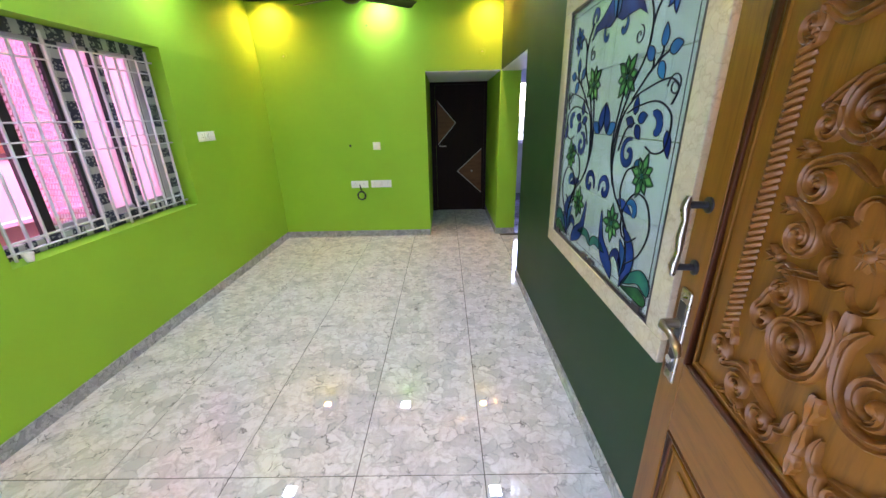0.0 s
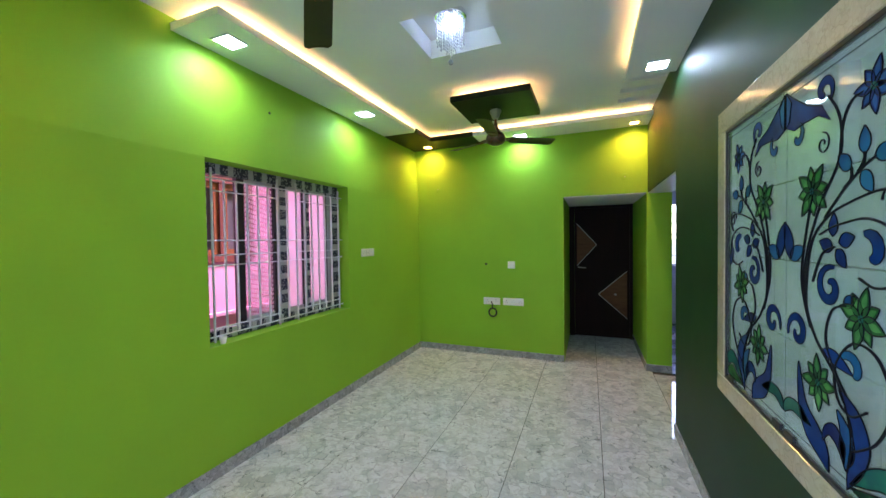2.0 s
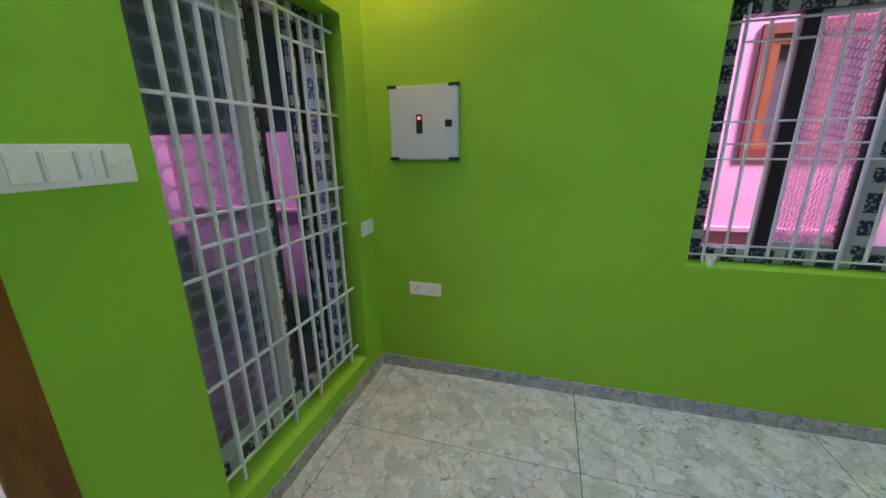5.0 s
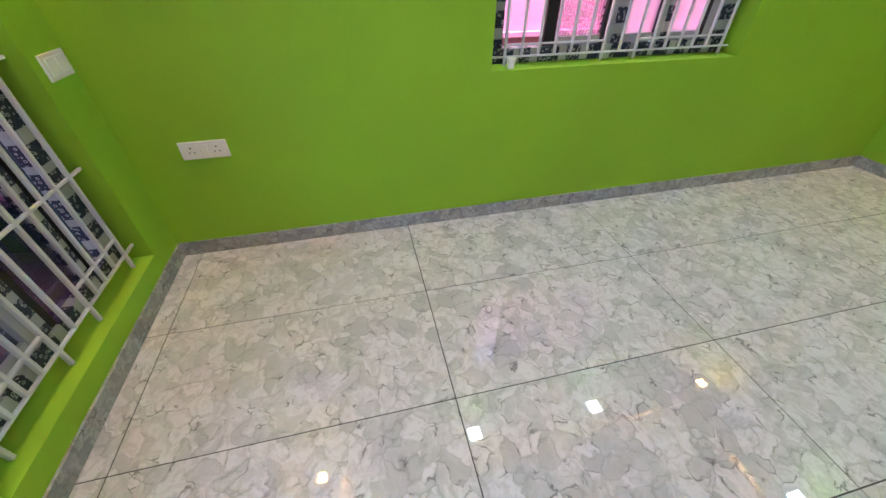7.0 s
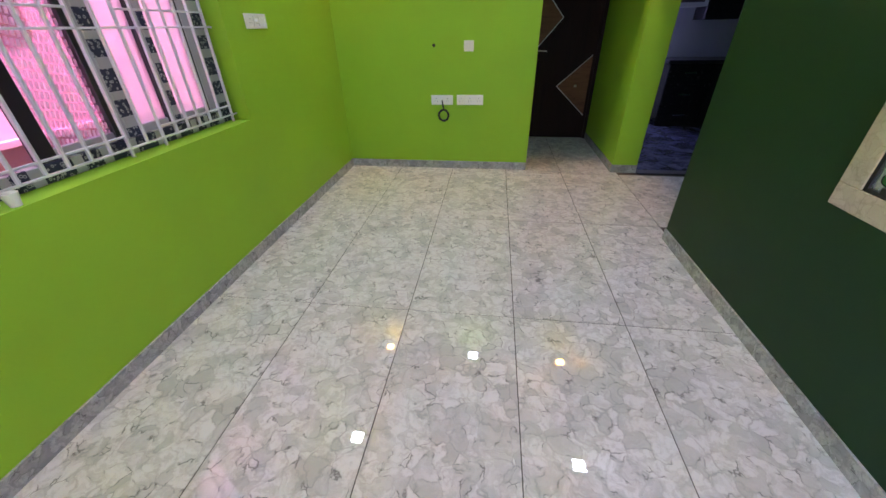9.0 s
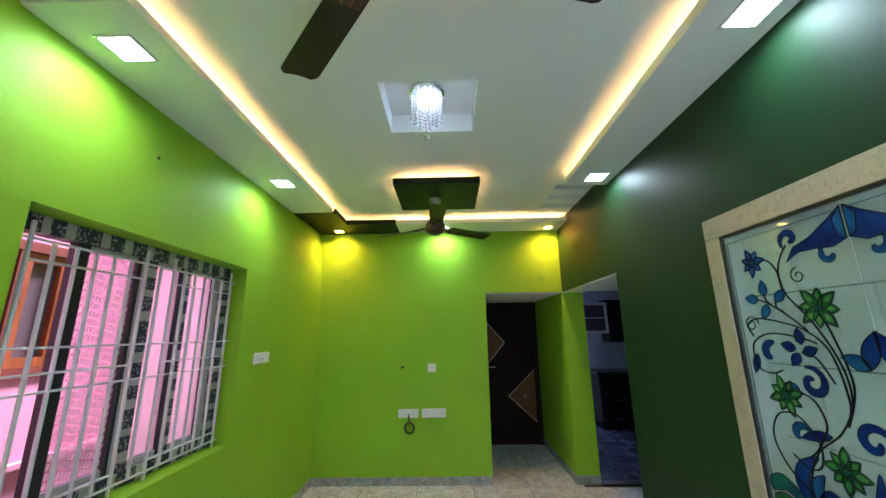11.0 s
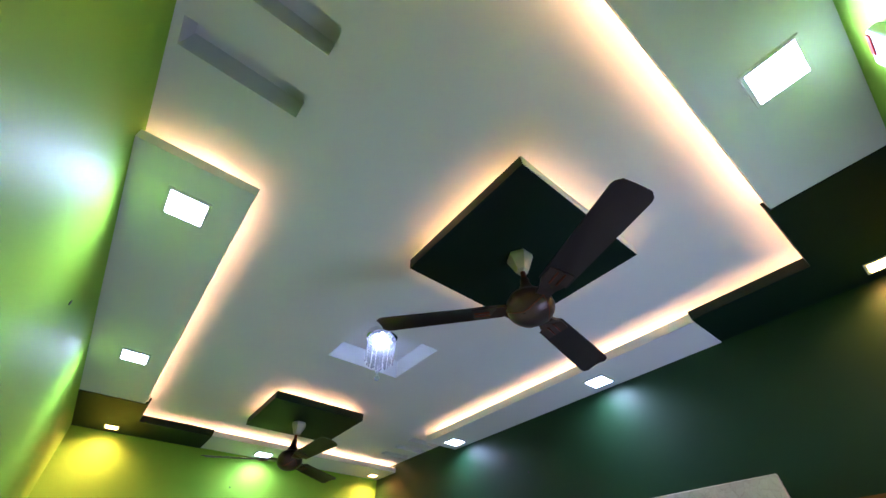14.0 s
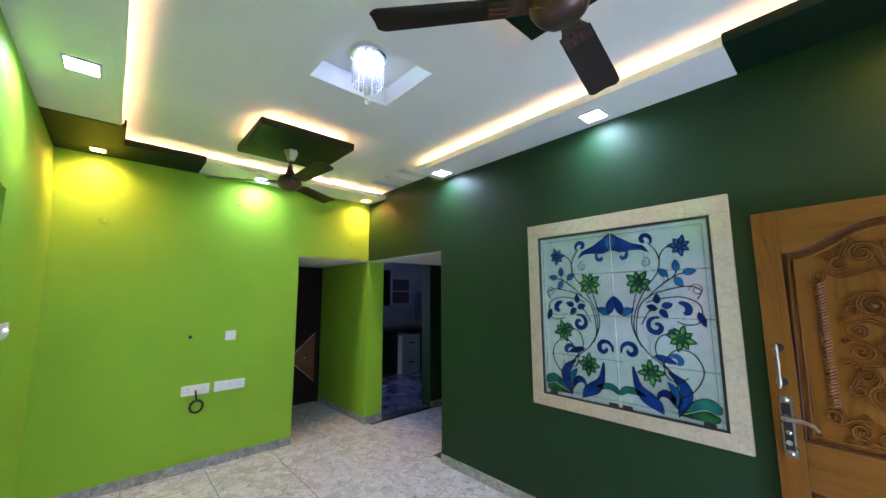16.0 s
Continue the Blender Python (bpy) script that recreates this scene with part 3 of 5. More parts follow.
grille("window_grille", lambda u, z, k=0.0: (u, -0.06 + k, z),
       [(u, 0.182, 2.13) for u in (1.175, 0.845, 0.633, 0.305)] + [(u, 0.26, 2.067) for u in (1.092, 1.018, 0.936, 0.74, 0.56, 0.485, 0.40)],
       [(z, 0.222, 1.294) for z in (2.067, 1.665, 1.282, 1.075, 0.66, 0.26)] + [(z, a, b_) for z in (1.957, 1.175, 0.35) for a, b_ in ((0.305, 0.633), (0.845, 1.175))],
       "tall white enamelled steel grille inside the front window", 0.0075)


def member(name, parent, b6, material):
    return part(name, box(*b6, 0.003, None, 1), material, parent)


# side window: film-wrapped sections
xw0, xw1 = -0.205, -0.13
win = thing("window_1", (-0.165, 2.54, 0.88), "sliding white window with printed film left on its sections", "window", "", "structure")
member("window_frame", win, (xw0, xw1, 1.785, 3.295, 2.062, 2.137), TAPE_Y)
member("window_frame", win, (xw0, xw1, 1.785, 3.295, 0.882, 0.955), TAPE_Y)
member("window_frame", win, (xw0, xw1, 1.786, 1.882, 0.955, 2.062), TAPE_Z)
member("window_frame", win, (xw0, xw1, 3.19, 3.294, 0.955, 2.062), TAPE_Z)
for y0, y1, m in ((2.12, 2.185, BLACK), (2.462, 2.49, BLACK), (2.49, 2.53, UPVC), (2.53, 2.60, TAPE_Z), (2.797, 2.812, BLACK), (2.812, 2.845, UPVC), (2.845, 2.885, TAPE_Z), (3.115, 3.128, BLACK), (3.128, 3.188, UPVC)):
    member("sash_stile", win, (-0.182, -0.14, y0, y1, 0.956, 2.061), m)
for y0, y1, m in ((2.185, 2.462, PRINTED), (2.60, 2.797, PATTERN), (2.885, 3.115, PATTERN)):
    member("sash_rail", win, (-0.178, -0.145, y0, y1, 0.956, 0.998), UPVC)
    member("sash_rail", win, (-0.178, -0.145, y0, y1, 2.035, 2.061), UPVC)
    p = part("pane", box(-0.165, -0.16, y0, y1, 0.998, 2.035), m, win, "frosted pattern glass")
    p.visible_shadow = False
tagged(part("paper_cup", lathe([(0.0, 0), (0.017, 0), (0.024, 0.035), (0.026, 0.05), (0.023, 0.05), (0.015, 0.004), (0, 0.004)], (-0.03, 1.90, 0.8805), None, 16), SWITCH, None, "", True), "small white cup standing on the window sill", "cup")

# front window
yw0, yw1 = -0.2, -0.13
win2 = thing("window_2", (0.75, -0.165, 0.18), "tall sliding window with dark film-wrapped sections, half open", "window", "", "structure")
member("window_frame", win2, (0.22, 1.296, yw0, yw1, 2.075, 2.149), TAPE_X)
member("window_frame", win2, (0.22, 1.296, yw0, yw1, 0.182, 0.255), TAPE_X)
member("window_frame", win2, (0.221, 0.285, yw0, yw1, 0.255, 2.075), TAPE_Z)
member("window_frame", win2, (1.21, 1.295, yw0, yw1, 0.255, 2.075), TAPE_Z)
for x0, x1, m in ((0.76, 0.82, UPVC), (0.72, 0.756, TAPE_Z), (0.69, 0.718, BLACK), (0.42, 0.455, TAPE_Z), (0.37, 0.40, BLACK)):
    member("sash_stile", win2, (x0, x1, -0.185, -0.14, 0.256, 2.074), m)
member("sash_rail", win2, (0.82, 1.21, -0.18, -0.145, 0.256, 0.31), UPVC)
member("sash_rail", win2, (0.82, 1.21, -0.18, -0.145, 1.985, 2.074), UPVC)
p = part("pane", box(0.82, 1.21, -0.166, -0.161, 0.31, 1.985), TINTED, win2, "pressed pattern glass")
p.visible_shadow = False
p = part("pane", box(0.455, 0.69, -0.176, -0.172, 0.256, 2.074), SMOKED, win2, "dark smoked glass")
p.visible_shadow = False

# outside
structure("ground", box(-400, 400, -400, 400, -0.5, -0.32), GROUT, "bare grey ground around the house", "ground")
neighbour = thing("neighbour_house", (-1.3, 3, -0.32), "pink painted neighbouring house across a narrow lane", "house")
part("wall", solid((-1.5, -1.2), (-3.4, 12), (-0.32, 3.3), [(-1.45, 0, 2.42, 3.14, 1.40, 2.24)]), PINK, neighbour)
part("ledge", box(-1.2, -1.15, -3.0, 12, 0.83, 0.87, 0.004), PINK, neighbour)
wn = part("window", solid((-1.25, -1.18), (2.40, 3.16), (1.38, 2.26), [(-2, 2, 2.465, 3.095, 1.445, 2.195)]), REDWOOD, neighbour, "red-brown wooden window frame")
part("pane", box(-1.25, -1.24, 2.465, 3.095, 1.445, 2.195), CURTAIN, wn)
for ya, yb in ((2.468, 2.76), (2.80, 3.092)):
    part("shutter", solid((-1.238, -1.20), (ya, yb), (1.448, 2.192), [(-2, 2, ya + 0.055, yb - 0.055, 1.51, 2.13)]), ORANGEWOOD, wn, "orange-brown sash")
part("mullion", box(-1.235, -1.185, 2.76, 2.80, 1.445, 2.195), REDWOOD, wn)
porch = tagged(part("porch_floor", box(-0.9, 4.5, -3.0, -T, -0.3, -0.05), GROUT), "porch floor of grey wood-look tiles", "floor", "", "structure")
ORIGIN[porch] = Vector((0, 0, 0))
for k in range(13):
    part("plank", box(-0.3, 4.2, -T - 0.2 * k - 0.198, -T - 0.2 * k, -0.05, -0.035, 0.0015, None, 1), PORCH, porch)
# the wall's dark teal carries the shade inside the porch
structure("porch_wall", solid((-0.42, -0.32), (-3.0, -T), (-0.3, 2.62), [(-1, 1, -2.85, -0.79, 0.25, 1.62)]), SHADE_TEAL, "side wall of the porch with a low opening, coloured as in shade")
# unseen roof, added to hold daylight off the porch
structure("porch_roof", box(-0.42, 4.5, -3.05, -T, 2.62, 2.74, 0.004), SHADE_TEAL, "unseen porch roof slab added to keep the porch dim")
yard = thing("compound_wall", (1.5, -3.1, -0.32), "pink painted compound wall before the porch", "wall")
part("wall", box(-1.15, 7, -3.3, -3.1, -0.32, 1.75, 0.01), PINK, yard)
# added band: darkens the lower part of the front window's view
part("dado", box(-1.15, 7, -3.1, -3.085, -0.32, 0.5, 0.003), SHADE_TEAL, yard, "dark lower band added to darken the foot of the wall")
part("coping", box(-1.15, 7, -3.34, -3.06, 1.75, 1.81, 0.01), PINK, yard)

# added house: a dark backdrop for the upper front window, hides low sky
opposite = thing("opposite_house", (2, -9, -0.32), "house across the street, added as a dark backdrop", "house")
part("wall", solid((-8, 12), (-10, -9), (-0.32, 7), [(-5, -3.4, -9.1, -8, 0.8, 2.2), (0, 1.6, -9.1, -8, 0.8, 2.2), (6, 7.6, -9.1, -8, 0.8, 2.2)]), SHADE_TEAL, opposite)
part("roof", box(-8.4, 12.4, -10, -8.6, 7, 7.25, 0.01), SHADE_TEAL, opposite)

# ---- entrance door ----
XF, HY, EY = 2.886, 0.063, 0.978
frame_thing = thing("door_frame", (2.24, -0.06, 0), "polished teak frame of the entrance door", "door frame", "", "structure")
for b6, m in (((1.667, 1.775, -0.12, 0.02, 0, 2.138), TEAK), ((2.71, 2.813, -0.12, 0.02, 0, 2.138), TEAK), ((1.775, 2.71, -0.12, 0.02, 2.045, 2.138), TEAK), ((1.667, 2.813, -0.2, 0.022, -0.03, 0.008), TEAK)):
    part("post", box(*b6, 0.006), m, frame_thing)
door = thing("door_1", (XF, EY, 0.012), "open carved teak entrance door against the dark green wall", "door")
part("core", box(XF + 0.012, XF + 0.04, HY, EY, 0.012, 2.04, 0.002), TEAK, door)
SW = 0.1065
part("stile", box(XF, XF + 0.013, EY - SW, EY, 0.012, 2.04, 0.003), TEAK, door)
part("stile", box(XF, XF + 0.013, HY, HY + SW, 0.012, 2.04, 0.003), TEAK, door)
part("rail", box(XF, XF + 0.013, HY + SW, EY - SW, 0.012, 0.16, 0.003), TEAK_H, door)
part("rail", box(XF, XF + 0.013, HY + SW, EY - SW, 0.72, 0.94, 0.003), TEAK_H, door)
MY = (HY + EY) / 2
HALF = (EY - HY) / 2 - SW


def arch(y, lift=0.0):
    """The top edge of the upper panel: shoulders and a raised middle."""
    q = min(1, abs(y - MY) / (HALF - lift))
    return 1.825 + 0.125 * (0.5 + 0.5 * math.cos(math.pi * min(1, q * 1.02))) - lift


def arch_rail():
    bm = bmesh.new()
    n = 28
    rows = []
    for i in range(n + 1):
        y = MY - HALF + 2 * HALF * i / n
        rows.append([bm.verts.new((x, y, z)) for x, z in ((XF, arch(y)), (XF, 2.04), (XF + 0.013, 2.04), (XF + 0.013, arch(y)))])
    for a, b_ in zip(rows, rows[1:]):
        for s in range(4):
            bm.faces.new((a[s], a[(s + 1) % 4], b_[(s + 1) % 4], b_[s]))
    bm.faces.new(rows[0])
    bm.faces.new(rows[-1])
    return bm


part("rail", arch_rail(), TEAK_H, door)


def panel_edge(inset, r, x):
    """Moulding that runs round the upper panel."""
    h = HALF - inset
    pts = [(x, MY - h, 0.94 + inset), (x, MY - h, arch(MY - h, inset))]
    pts += [(x, MY - h + 2 * h * i / 24, arch(MY - h + 2 * h * i / 24, inset)) for i in range(1, 24)]
    pts += [(x, MY + h, arch(MY + h, inset)), (x, MY + h, 0.94 + inset), (x, MY - h, 0.94 + inset)]
    return tube(pts, r, None, 8)


part("moulding", panel_edge(0.008, 0.011, XF + 0.006), TEAK_SHADED, door, "rounded moulding in a shaded teak colour", True)
part("moulding", panel_edge(0.034, 0.007, XF + 0.009), TEAK, door, "", True)
for i0, r in ((0.008, 0.011), (0.034, 0.007)):
    ya, yb, za, zb = MY - HALF + i0, MY + HALF - i0, 0.16 + i0, 0.72 - i0
    part("moulding", tube([(XF + 0.008, ya, za), (XF + 0.008, yb, za), (XF + 0.008, yb, zb), (XF + 0.008, ya, zb), (XF + 0.008, ya, za)], r, None, 8), TEAK_SHADED if r > 0.01 else TEAK, door, "", True)
part("raised_field", box(XF + 0.004, XF + 0.0125, MY - HALF + 0.075, MY + HALF - 0.075, 0.235, 0.645, 0.004), TEAK, door)


def twist(y, z0, z1):
    """A turned rope column in half relief."""
    bm = bmesh.new()
    n = int((z1 - z0) / 0.0138)
    for i in range(n):
        z = z0 + (i + 0.5) * (z1 - z0) / n
        tube([(XF + 0.012, y - 0.015, z + 0.011), (XF + 0.004, y - 0.010, z + 0.007), (XF - 0.002, y, z), (XF + 0.004, y + 0.010, z - 0.007), (XF + 0.012, y + 0.015, z - 0.011)], 0.0062, bm, 6)
    return bm


for sy in (-1, 1):
    part("rope_column", twist(MY + sy * 0.236, 1.115, 1.675), TEAK_CARVED, door, "carved rope column", True)


def ribbon(line, w, h=0.013, ends=(0.35, 0.6)):
    """A carved band along points (y, z): a groove between two raised edges, narrowing to its ends."""
    bm = bmesh.new()
    n = len(line) - 1
    prev = None
    for i, (y, z) in enumerate(line):
        q = i / n
        (ya, za), (yb, zb) = line[max(i - 1, 0)], line[min(i + 1, n)]
        d = math.hypot(yb - ya, zb - za) or 1e-6
        ny, nz = -(zb - za) / d, (yb - ya) / d
        ww = w * min(1, ends[0] + q * 6, ends[1] + (1 - q) * 3)
        hh = h * min(1, 0.45 + q * 7)
        row = [bm.verts.new((XF + 0.0125 - hh * k, y + ny * ww * t, z + nz * ww * t)) for t, k in ((-1, 0), (-0.9, 0.72), (-0.62, 1), (-0.25, 0.62), (0.25, 0.62), (0.62, 1), (0.9, 0.72), (1, 0))]
        if prev:
            for k in range(7):
                bm.faces.new((prev[k], prev[k + 1], row[k + 1], row[k]))
        prev = row
    return bm


def bend(pts, n=9):
    """A smooth line through a few points."""
    out = []
    for i in range(len(pts) - 1):
        p0, p1, p2, p3 = pts[max(i - 1, 0)], pts[i], pts[i + 1], pts[min(i + 2, len(pts) - 1)]
        for k in range(n):
            t = k / n
            out.append(tuple(0.5 * (2 * p1[j] + (p2[j] - p0[j]) * t + (2 * p0[j] - 5 * p1[j] + 4 * p2[j] - p3[j]) * t * t + (3 * p1[j] - p0[j] - 3 * p2[j] + p3[j]) * t ** 3) for j in (0, 1)))
    return out + [pts[-1]]


def knob(y, z, r, h=0.014, bm=None):
    """A carved half ball."""
    own = bm if bm is not None else bmesh.new()
    rings = [[own.verts.new((XF + 0.0125 - h * math.sin(a), y + r * math.cos(a) * math.cos(t), z + r * math.cos(a) * math.sin(t))) for t in (2 * math.pi * k / 10 for k in range(10))] for a in (0, 0.5, 0.95, 1.35)]
    for u, v in zip(rings, rings[1:]):
        for k in range(10):
            own.faces.new((u[k], u[(k + 1) % 10], v[(k + 1) % 10], v[k]))
    own.faces.new(rings[-1])
    return own


def frond(y, z, ang, length, width, blunt=False, bow=0.0):
    """A carved leaf with scalloped sides and a sunk midrib; bow curves it sideways."""
    own = bmesh.new()
    prev = None
    n = 10
    py, pz = y, z
    for i in range(n + 1):
        q = i / n
        a = ang + bow * q
        if i:
            py, pz = py + length / n * math.cos(a), pz + length / n * math.sin(a)
        ca, sa = math.cos(a), math.sin(a)
        wdt = width * (math.sin(math.pi * (0.14 + 0.74 * q)) if blunt else math.sin(math.pi * (0.1 + 0.9 * q)) ** 0.8 * (1 - 0.3 * q))
        if not blunt:
            wdt *= 1 + 0.16 * math.sin(q * 18)
        row = [own.verts.new((XF + hgt, py - s_ * wdt * sa, pz + s_ * wdt * ca)) for s_, hgt in ((-1, 0.0125), (-0.82, 0.003), (-0.45, -0.001 + 0.003 * q), (0, 0.0045), (0.45, -0.001 + 0.003 * q), (0.82, 0.003), (1, 0.0125))]
        if prev:
            for k in range(6):
                own.faces.new((prev[k], prev[k + 1], row[k + 1], row[k]))
        prev = row
    return own


def carve(bm, name="carving"):
    part(name, bm, TEAK_CARVED, door, "", True)


def scroll(side, u, z, r, turns, start, hand, w, lead=()):
    """A band that runs in along lead and winds into a spiral with a knob; u is the distance from the middle of the door."""
    line = []
    n = int(18 * turns) + 4
    for i in range(n + 1):
        q = i / n
        a = radians(start) + hand * 2 * math.pi * turns * q
        rr = r * (1 - 0.80 * q ** 0.9)
        line.append((u + rr * math.cos(a), z + rr * math.sin(a)))
    if lead:
        line = bend(list(lead) + [line[0], line[2]])[:-9] + line
    carve(ribbon([(MY + side * a, b_) for a, b_ in line], w))
    carve(knob(MY + side * u, z, max(0.007, r * 0.22)), "knob")


for sd in (-1, 1):
    # heart of the medallion, above and below the flower
    scroll(sd, 0.076, 1.572, 0.062, 1.7, 185, -1, 0.0098, ((0.030, 1.485), (0.012, 1.515)))
    scroll(sd, 0.076, 1.195, 0.062, 1.7, 175, 1, 0.0098, ((0.030, 1.285), (0.012, 1.252)))
    scroll(sd, 0.072, 1.572, 0.040, 0.55, 170, -1, 0.0045)
    scroll(sd, 0.072, 1.195, 0.040, 0.55, 190, 1, 0.0045)
    # chain of small scrolls and buds down the side
    scroll(sd, 0.142, 1.552, 0.030, 1.3, 60, 1, 0.008, ((0.095, 1.628), (0.135, 1.60)))
    scroll(sd, 0.128, 1.462, 0.036, 1.4, 90, -1, 0.009, ((0.035, 1.475), (0.085, 1.505)))
    scroll(sd, 0.130, 1.372, 0.038, 1.4, 110, 1, 0.009, ((0.165, 1.43), (0.14, 1.42)))
    scroll(sd, 0.128, 1.272, 0.034, 1.4, 80, 1, 0.008, ((0.060, 1.325), (0.095, 1.318)))
    scroll(sd, 0.150, 1.205, 0.030, 1.3, 60, -1, 0.008, ((0.105, 1.30), (0.150, 1.262)))
    for z in (1.512, 1.415, 1.325):
        u0 = MY + sd * 0.158
        for a in (-0.55, 0.0, 0.55):
            carve(frond(u0, z, a if sd > 0 else math.pi - a, 0.034 - 0.006 * abs(a), 0.008), "bud")
        carve(knob(u0, z, 0.008, 0.015), "bud")
    # ribs that link the flower to the scrolls
    carve(ribbon([(MY + sd * a, b_) for a, b_ in bend(((0.155, 1.30), (0.135, 1.315), (0.10, 1.30), (0.085, 1.262), (0.10, 1.235)))], 0.008))
    carve(frond(MY + sd * 0.045, 1.525, 0.6 if sd > 0 else math.pi - 0.6, 0.05, 0.011))
    carve(frond(MY + sd * 0.045, 1.262, -0.5 if sd > 0 else math.pi + 0.5, 0.05, 0.011))
    # crown
    scroll(sd, 0.085, 1.80, 0.050, 1.5, 200, -1, 0.011, ((0.028, 1.73), (0.024, 1.76)))
    scroll(sd, 0.158, 1.752, 0.034, 1.4, 110, -1, 0.009, ((0.10, 1.855), (0.135, 1.835), (0.150, 1.80)))
    for k in range(5):
        a = 1.25 - 0.22 * k
        carve(frond(MY + sd * (0.115 + 0.018 * k), 1.842 - 0.016 * k, a if sd > 0 else math.pi - a, 0.042, 0.009, False, 0.5 * sd))
    scroll(sd, 0.238, 1.705, 0.029, 1.4, 130, 1, 0.009, ((0.055, 1.735), (0.11, 1.712), (0.165, 1.700), (0.205, 1.722)))
    scroll(sd, 0.222, 1.690, 0.016, 1.0, 0, -1, 0.006)
    # foot of the upper panel
    scroll(sd, 0.242, 1.075, 0.032, 1.4, -130, -1, 0.009, ((0.06, 1.045), (0.11, 1.065), (0.165, 1.078), (0.205, 1.055)))
    scroll(sd, 0.085, 1.020, 0.038, 1.4, 160, 1, 0.009, ((0.028, 1.09), (0.03, 1.05)))
    scroll(sd, 0.160, 1.032, 0.034, 1.4, -110, 1, 0.009, ((0.10, 0.985), (0.135, 0.988)))
    for u, z, a in ((0.205, 1.105, 1.2), (0.225, 1.11, 1.7), (0.12, 1.075, 0.9), (0.19, 1.00, -0.6), (0.125, 0.995, -0.4)):
        carve(frond(MY + sd * u, z, a if sd > 0 else math.pi - a, 0.045, 0.011))
    # lower panel
    scroll(sd, 0.075, 0.49, 0.052, 1.5, 180, -1, 0.011, ((0.012, 0.39), (0.012, 0.44)))
    scroll(sd, 0.145, 0.43, 0.036, 1.4, 90, 1, 0.009, ((0.10, 0.545), (0.15, 0.50)))
    scroll(sd, 0.075, 0.36, 0.042, 1.4, 180, 1, 0.009, ((0.012, 0.44), (0.02, 0.40)))
    scroll(sd, 0.17, 0.52, 0.028, 1.3, 200, -1, 0.008)
    carve(frond(MY + sd * 0.11, 0.40, 0.2 if sd > 0 else math.pi - 0.2, 0.09, 0.015))
    carve(frond(MY + sd * 0.03, 0.54, 1.1 if sd > 0 else math.pi - 1.1, 0.07, 0.015))
# flower: six curled petals round a star
for k in range(6):
    a = 2 * math.pi * k / 6 + 0.26
    carve(frond(MY, 1.385, a, 0.078, 0.030, True), "petal")
    cy_, cz_ = MY + 0.056 * math.cos(a), 1.385 + 0.056 * math.sin(a)
    carve(ribbon([(cy_ + 0.023 * math.cos(a + t), cz_ + 0.023 * math.sin(a + t)) for t in (-2.1 + 0.3 * j for j in range(15))], 0.0055, 0.016, (0.6, 0.6)), "petal_rim")
for k in range(4):
    carve(frond(MY, 1.385, math.pi * k / 2 + 0.5, 0.034, 0.010), "star_point")
carve(knob(MY, 1.385, 0.012, 0.02), "knob")
# palmette of the crown, finials and stems
for k in range(-3, 4):
    carve(frond(MY + 0.004 * k, 1.725, math.pi / 2 - 0.15 * k, 0.135 - 0.006 * abs(k), 0.0095, True))
carve(ribbon([(MY - 0.045 + 0.0075 * k, 1.727 + 0.004 * math.sin(k * 0.6)) for k in range(13)], 0.009, 0.017, (0.7, 0.7)))
for a in (-2.0, -math.pi / 2, -1.14):
    carve(frond(MY, 1.722, a, 0.042, 0.012, True))
for z, a, ln, wd in ((1.615, math.pi / 2, 0.07, 0.022), (1.535, -math.pi / 2, 0.085, 0.014), (1.30, -math.pi / 2, 0.10, 0.016), (1.15, -math.pi / 2, 0.06, 0.02), (1.03, math.pi / 2, 0.07, 0.018), (1.03, -math.pi / 2, 0.05, 0.016), (0.55, math.pi / 2, 0.06, 0.018), (0.33, -math.pi / 2, 0.05, 0.018)):
    carve(frond(MY, z, a, ln, wd))
HYD = EY - 0.055
handle = part("pull_handle", tube([(XF - 0.05, HYD, 1.385), (XF - 0.053, HYD, 1.358), (XF - 0.047, HYD, 1.32), (XF - 0.05, HYD, 1.28), (XF - 0.047, HYD, 1.24), (XF - 0.053, HYD, 1.202), (XF - 0.05, HYD, 1.175)], 0.008, None, 10, [0.006, 0.012, 0.007, 0.011, 0.007, 0.012, 0.006]), NICKEL, door, "antique nickel pull handle", True)
for z in (1.363, 1.20):
    part("post", tube([(XF + 0.002, HYD, z), (XF - 0.005, HYD, z), (XF - 0.006, HYD, z), (XF - 0.048, HYD, z)], 0.01, None, 12, [0.02, 0.02, 0.009, 0.009]), BLACK, handle, "black handle post", True)
lock = part("lock_plate", box(XF - 0.008, XF + 0.002, HYD - 0.026, HYD + 0.026, 0.852, 1.135, 0.006), NICKEL, door, "antique nickel lock plate")
part("lever", tube([(XF - 0.006, HYD, 1.035), (XF - 0.05, HYD, 1.035), (XF - 0.056, HYD - 0.02, 1.035), (XF - 0.056, HYD - 0.06, 1.04), (XF - 0.054, HYD - 0.1, 1.028), (XF - 0.054, HYD - 0.118, 1.008)], 0.009, None, 10, [0.014, 0.011, 0.012, 0.009, 0.011, 0.007]), NICKEL, lock, "", True)
part("keyhole", tube([(XF - 0.016, HYD, 0.92), (XF - 0.006, HYD, 0.92)], 0.013, None, 14), CHROME, lock, "", True)
part("inlay", box(XF - 0.0095, XF - 0.006, HYD - 0.017, HYD + 0.017, 0.885, 1.10, 0.001), BLACK, lock, "dark inlay with a bright rim")
for z in (1.115, 0.87, 0.965):
    part("boss", tube([(XF - 0.016, HYD, z), (XF - 0.006, HYD, z)], 0.01, None, 10, [0.005, 0.016]), NICKEL, lock, "", True)
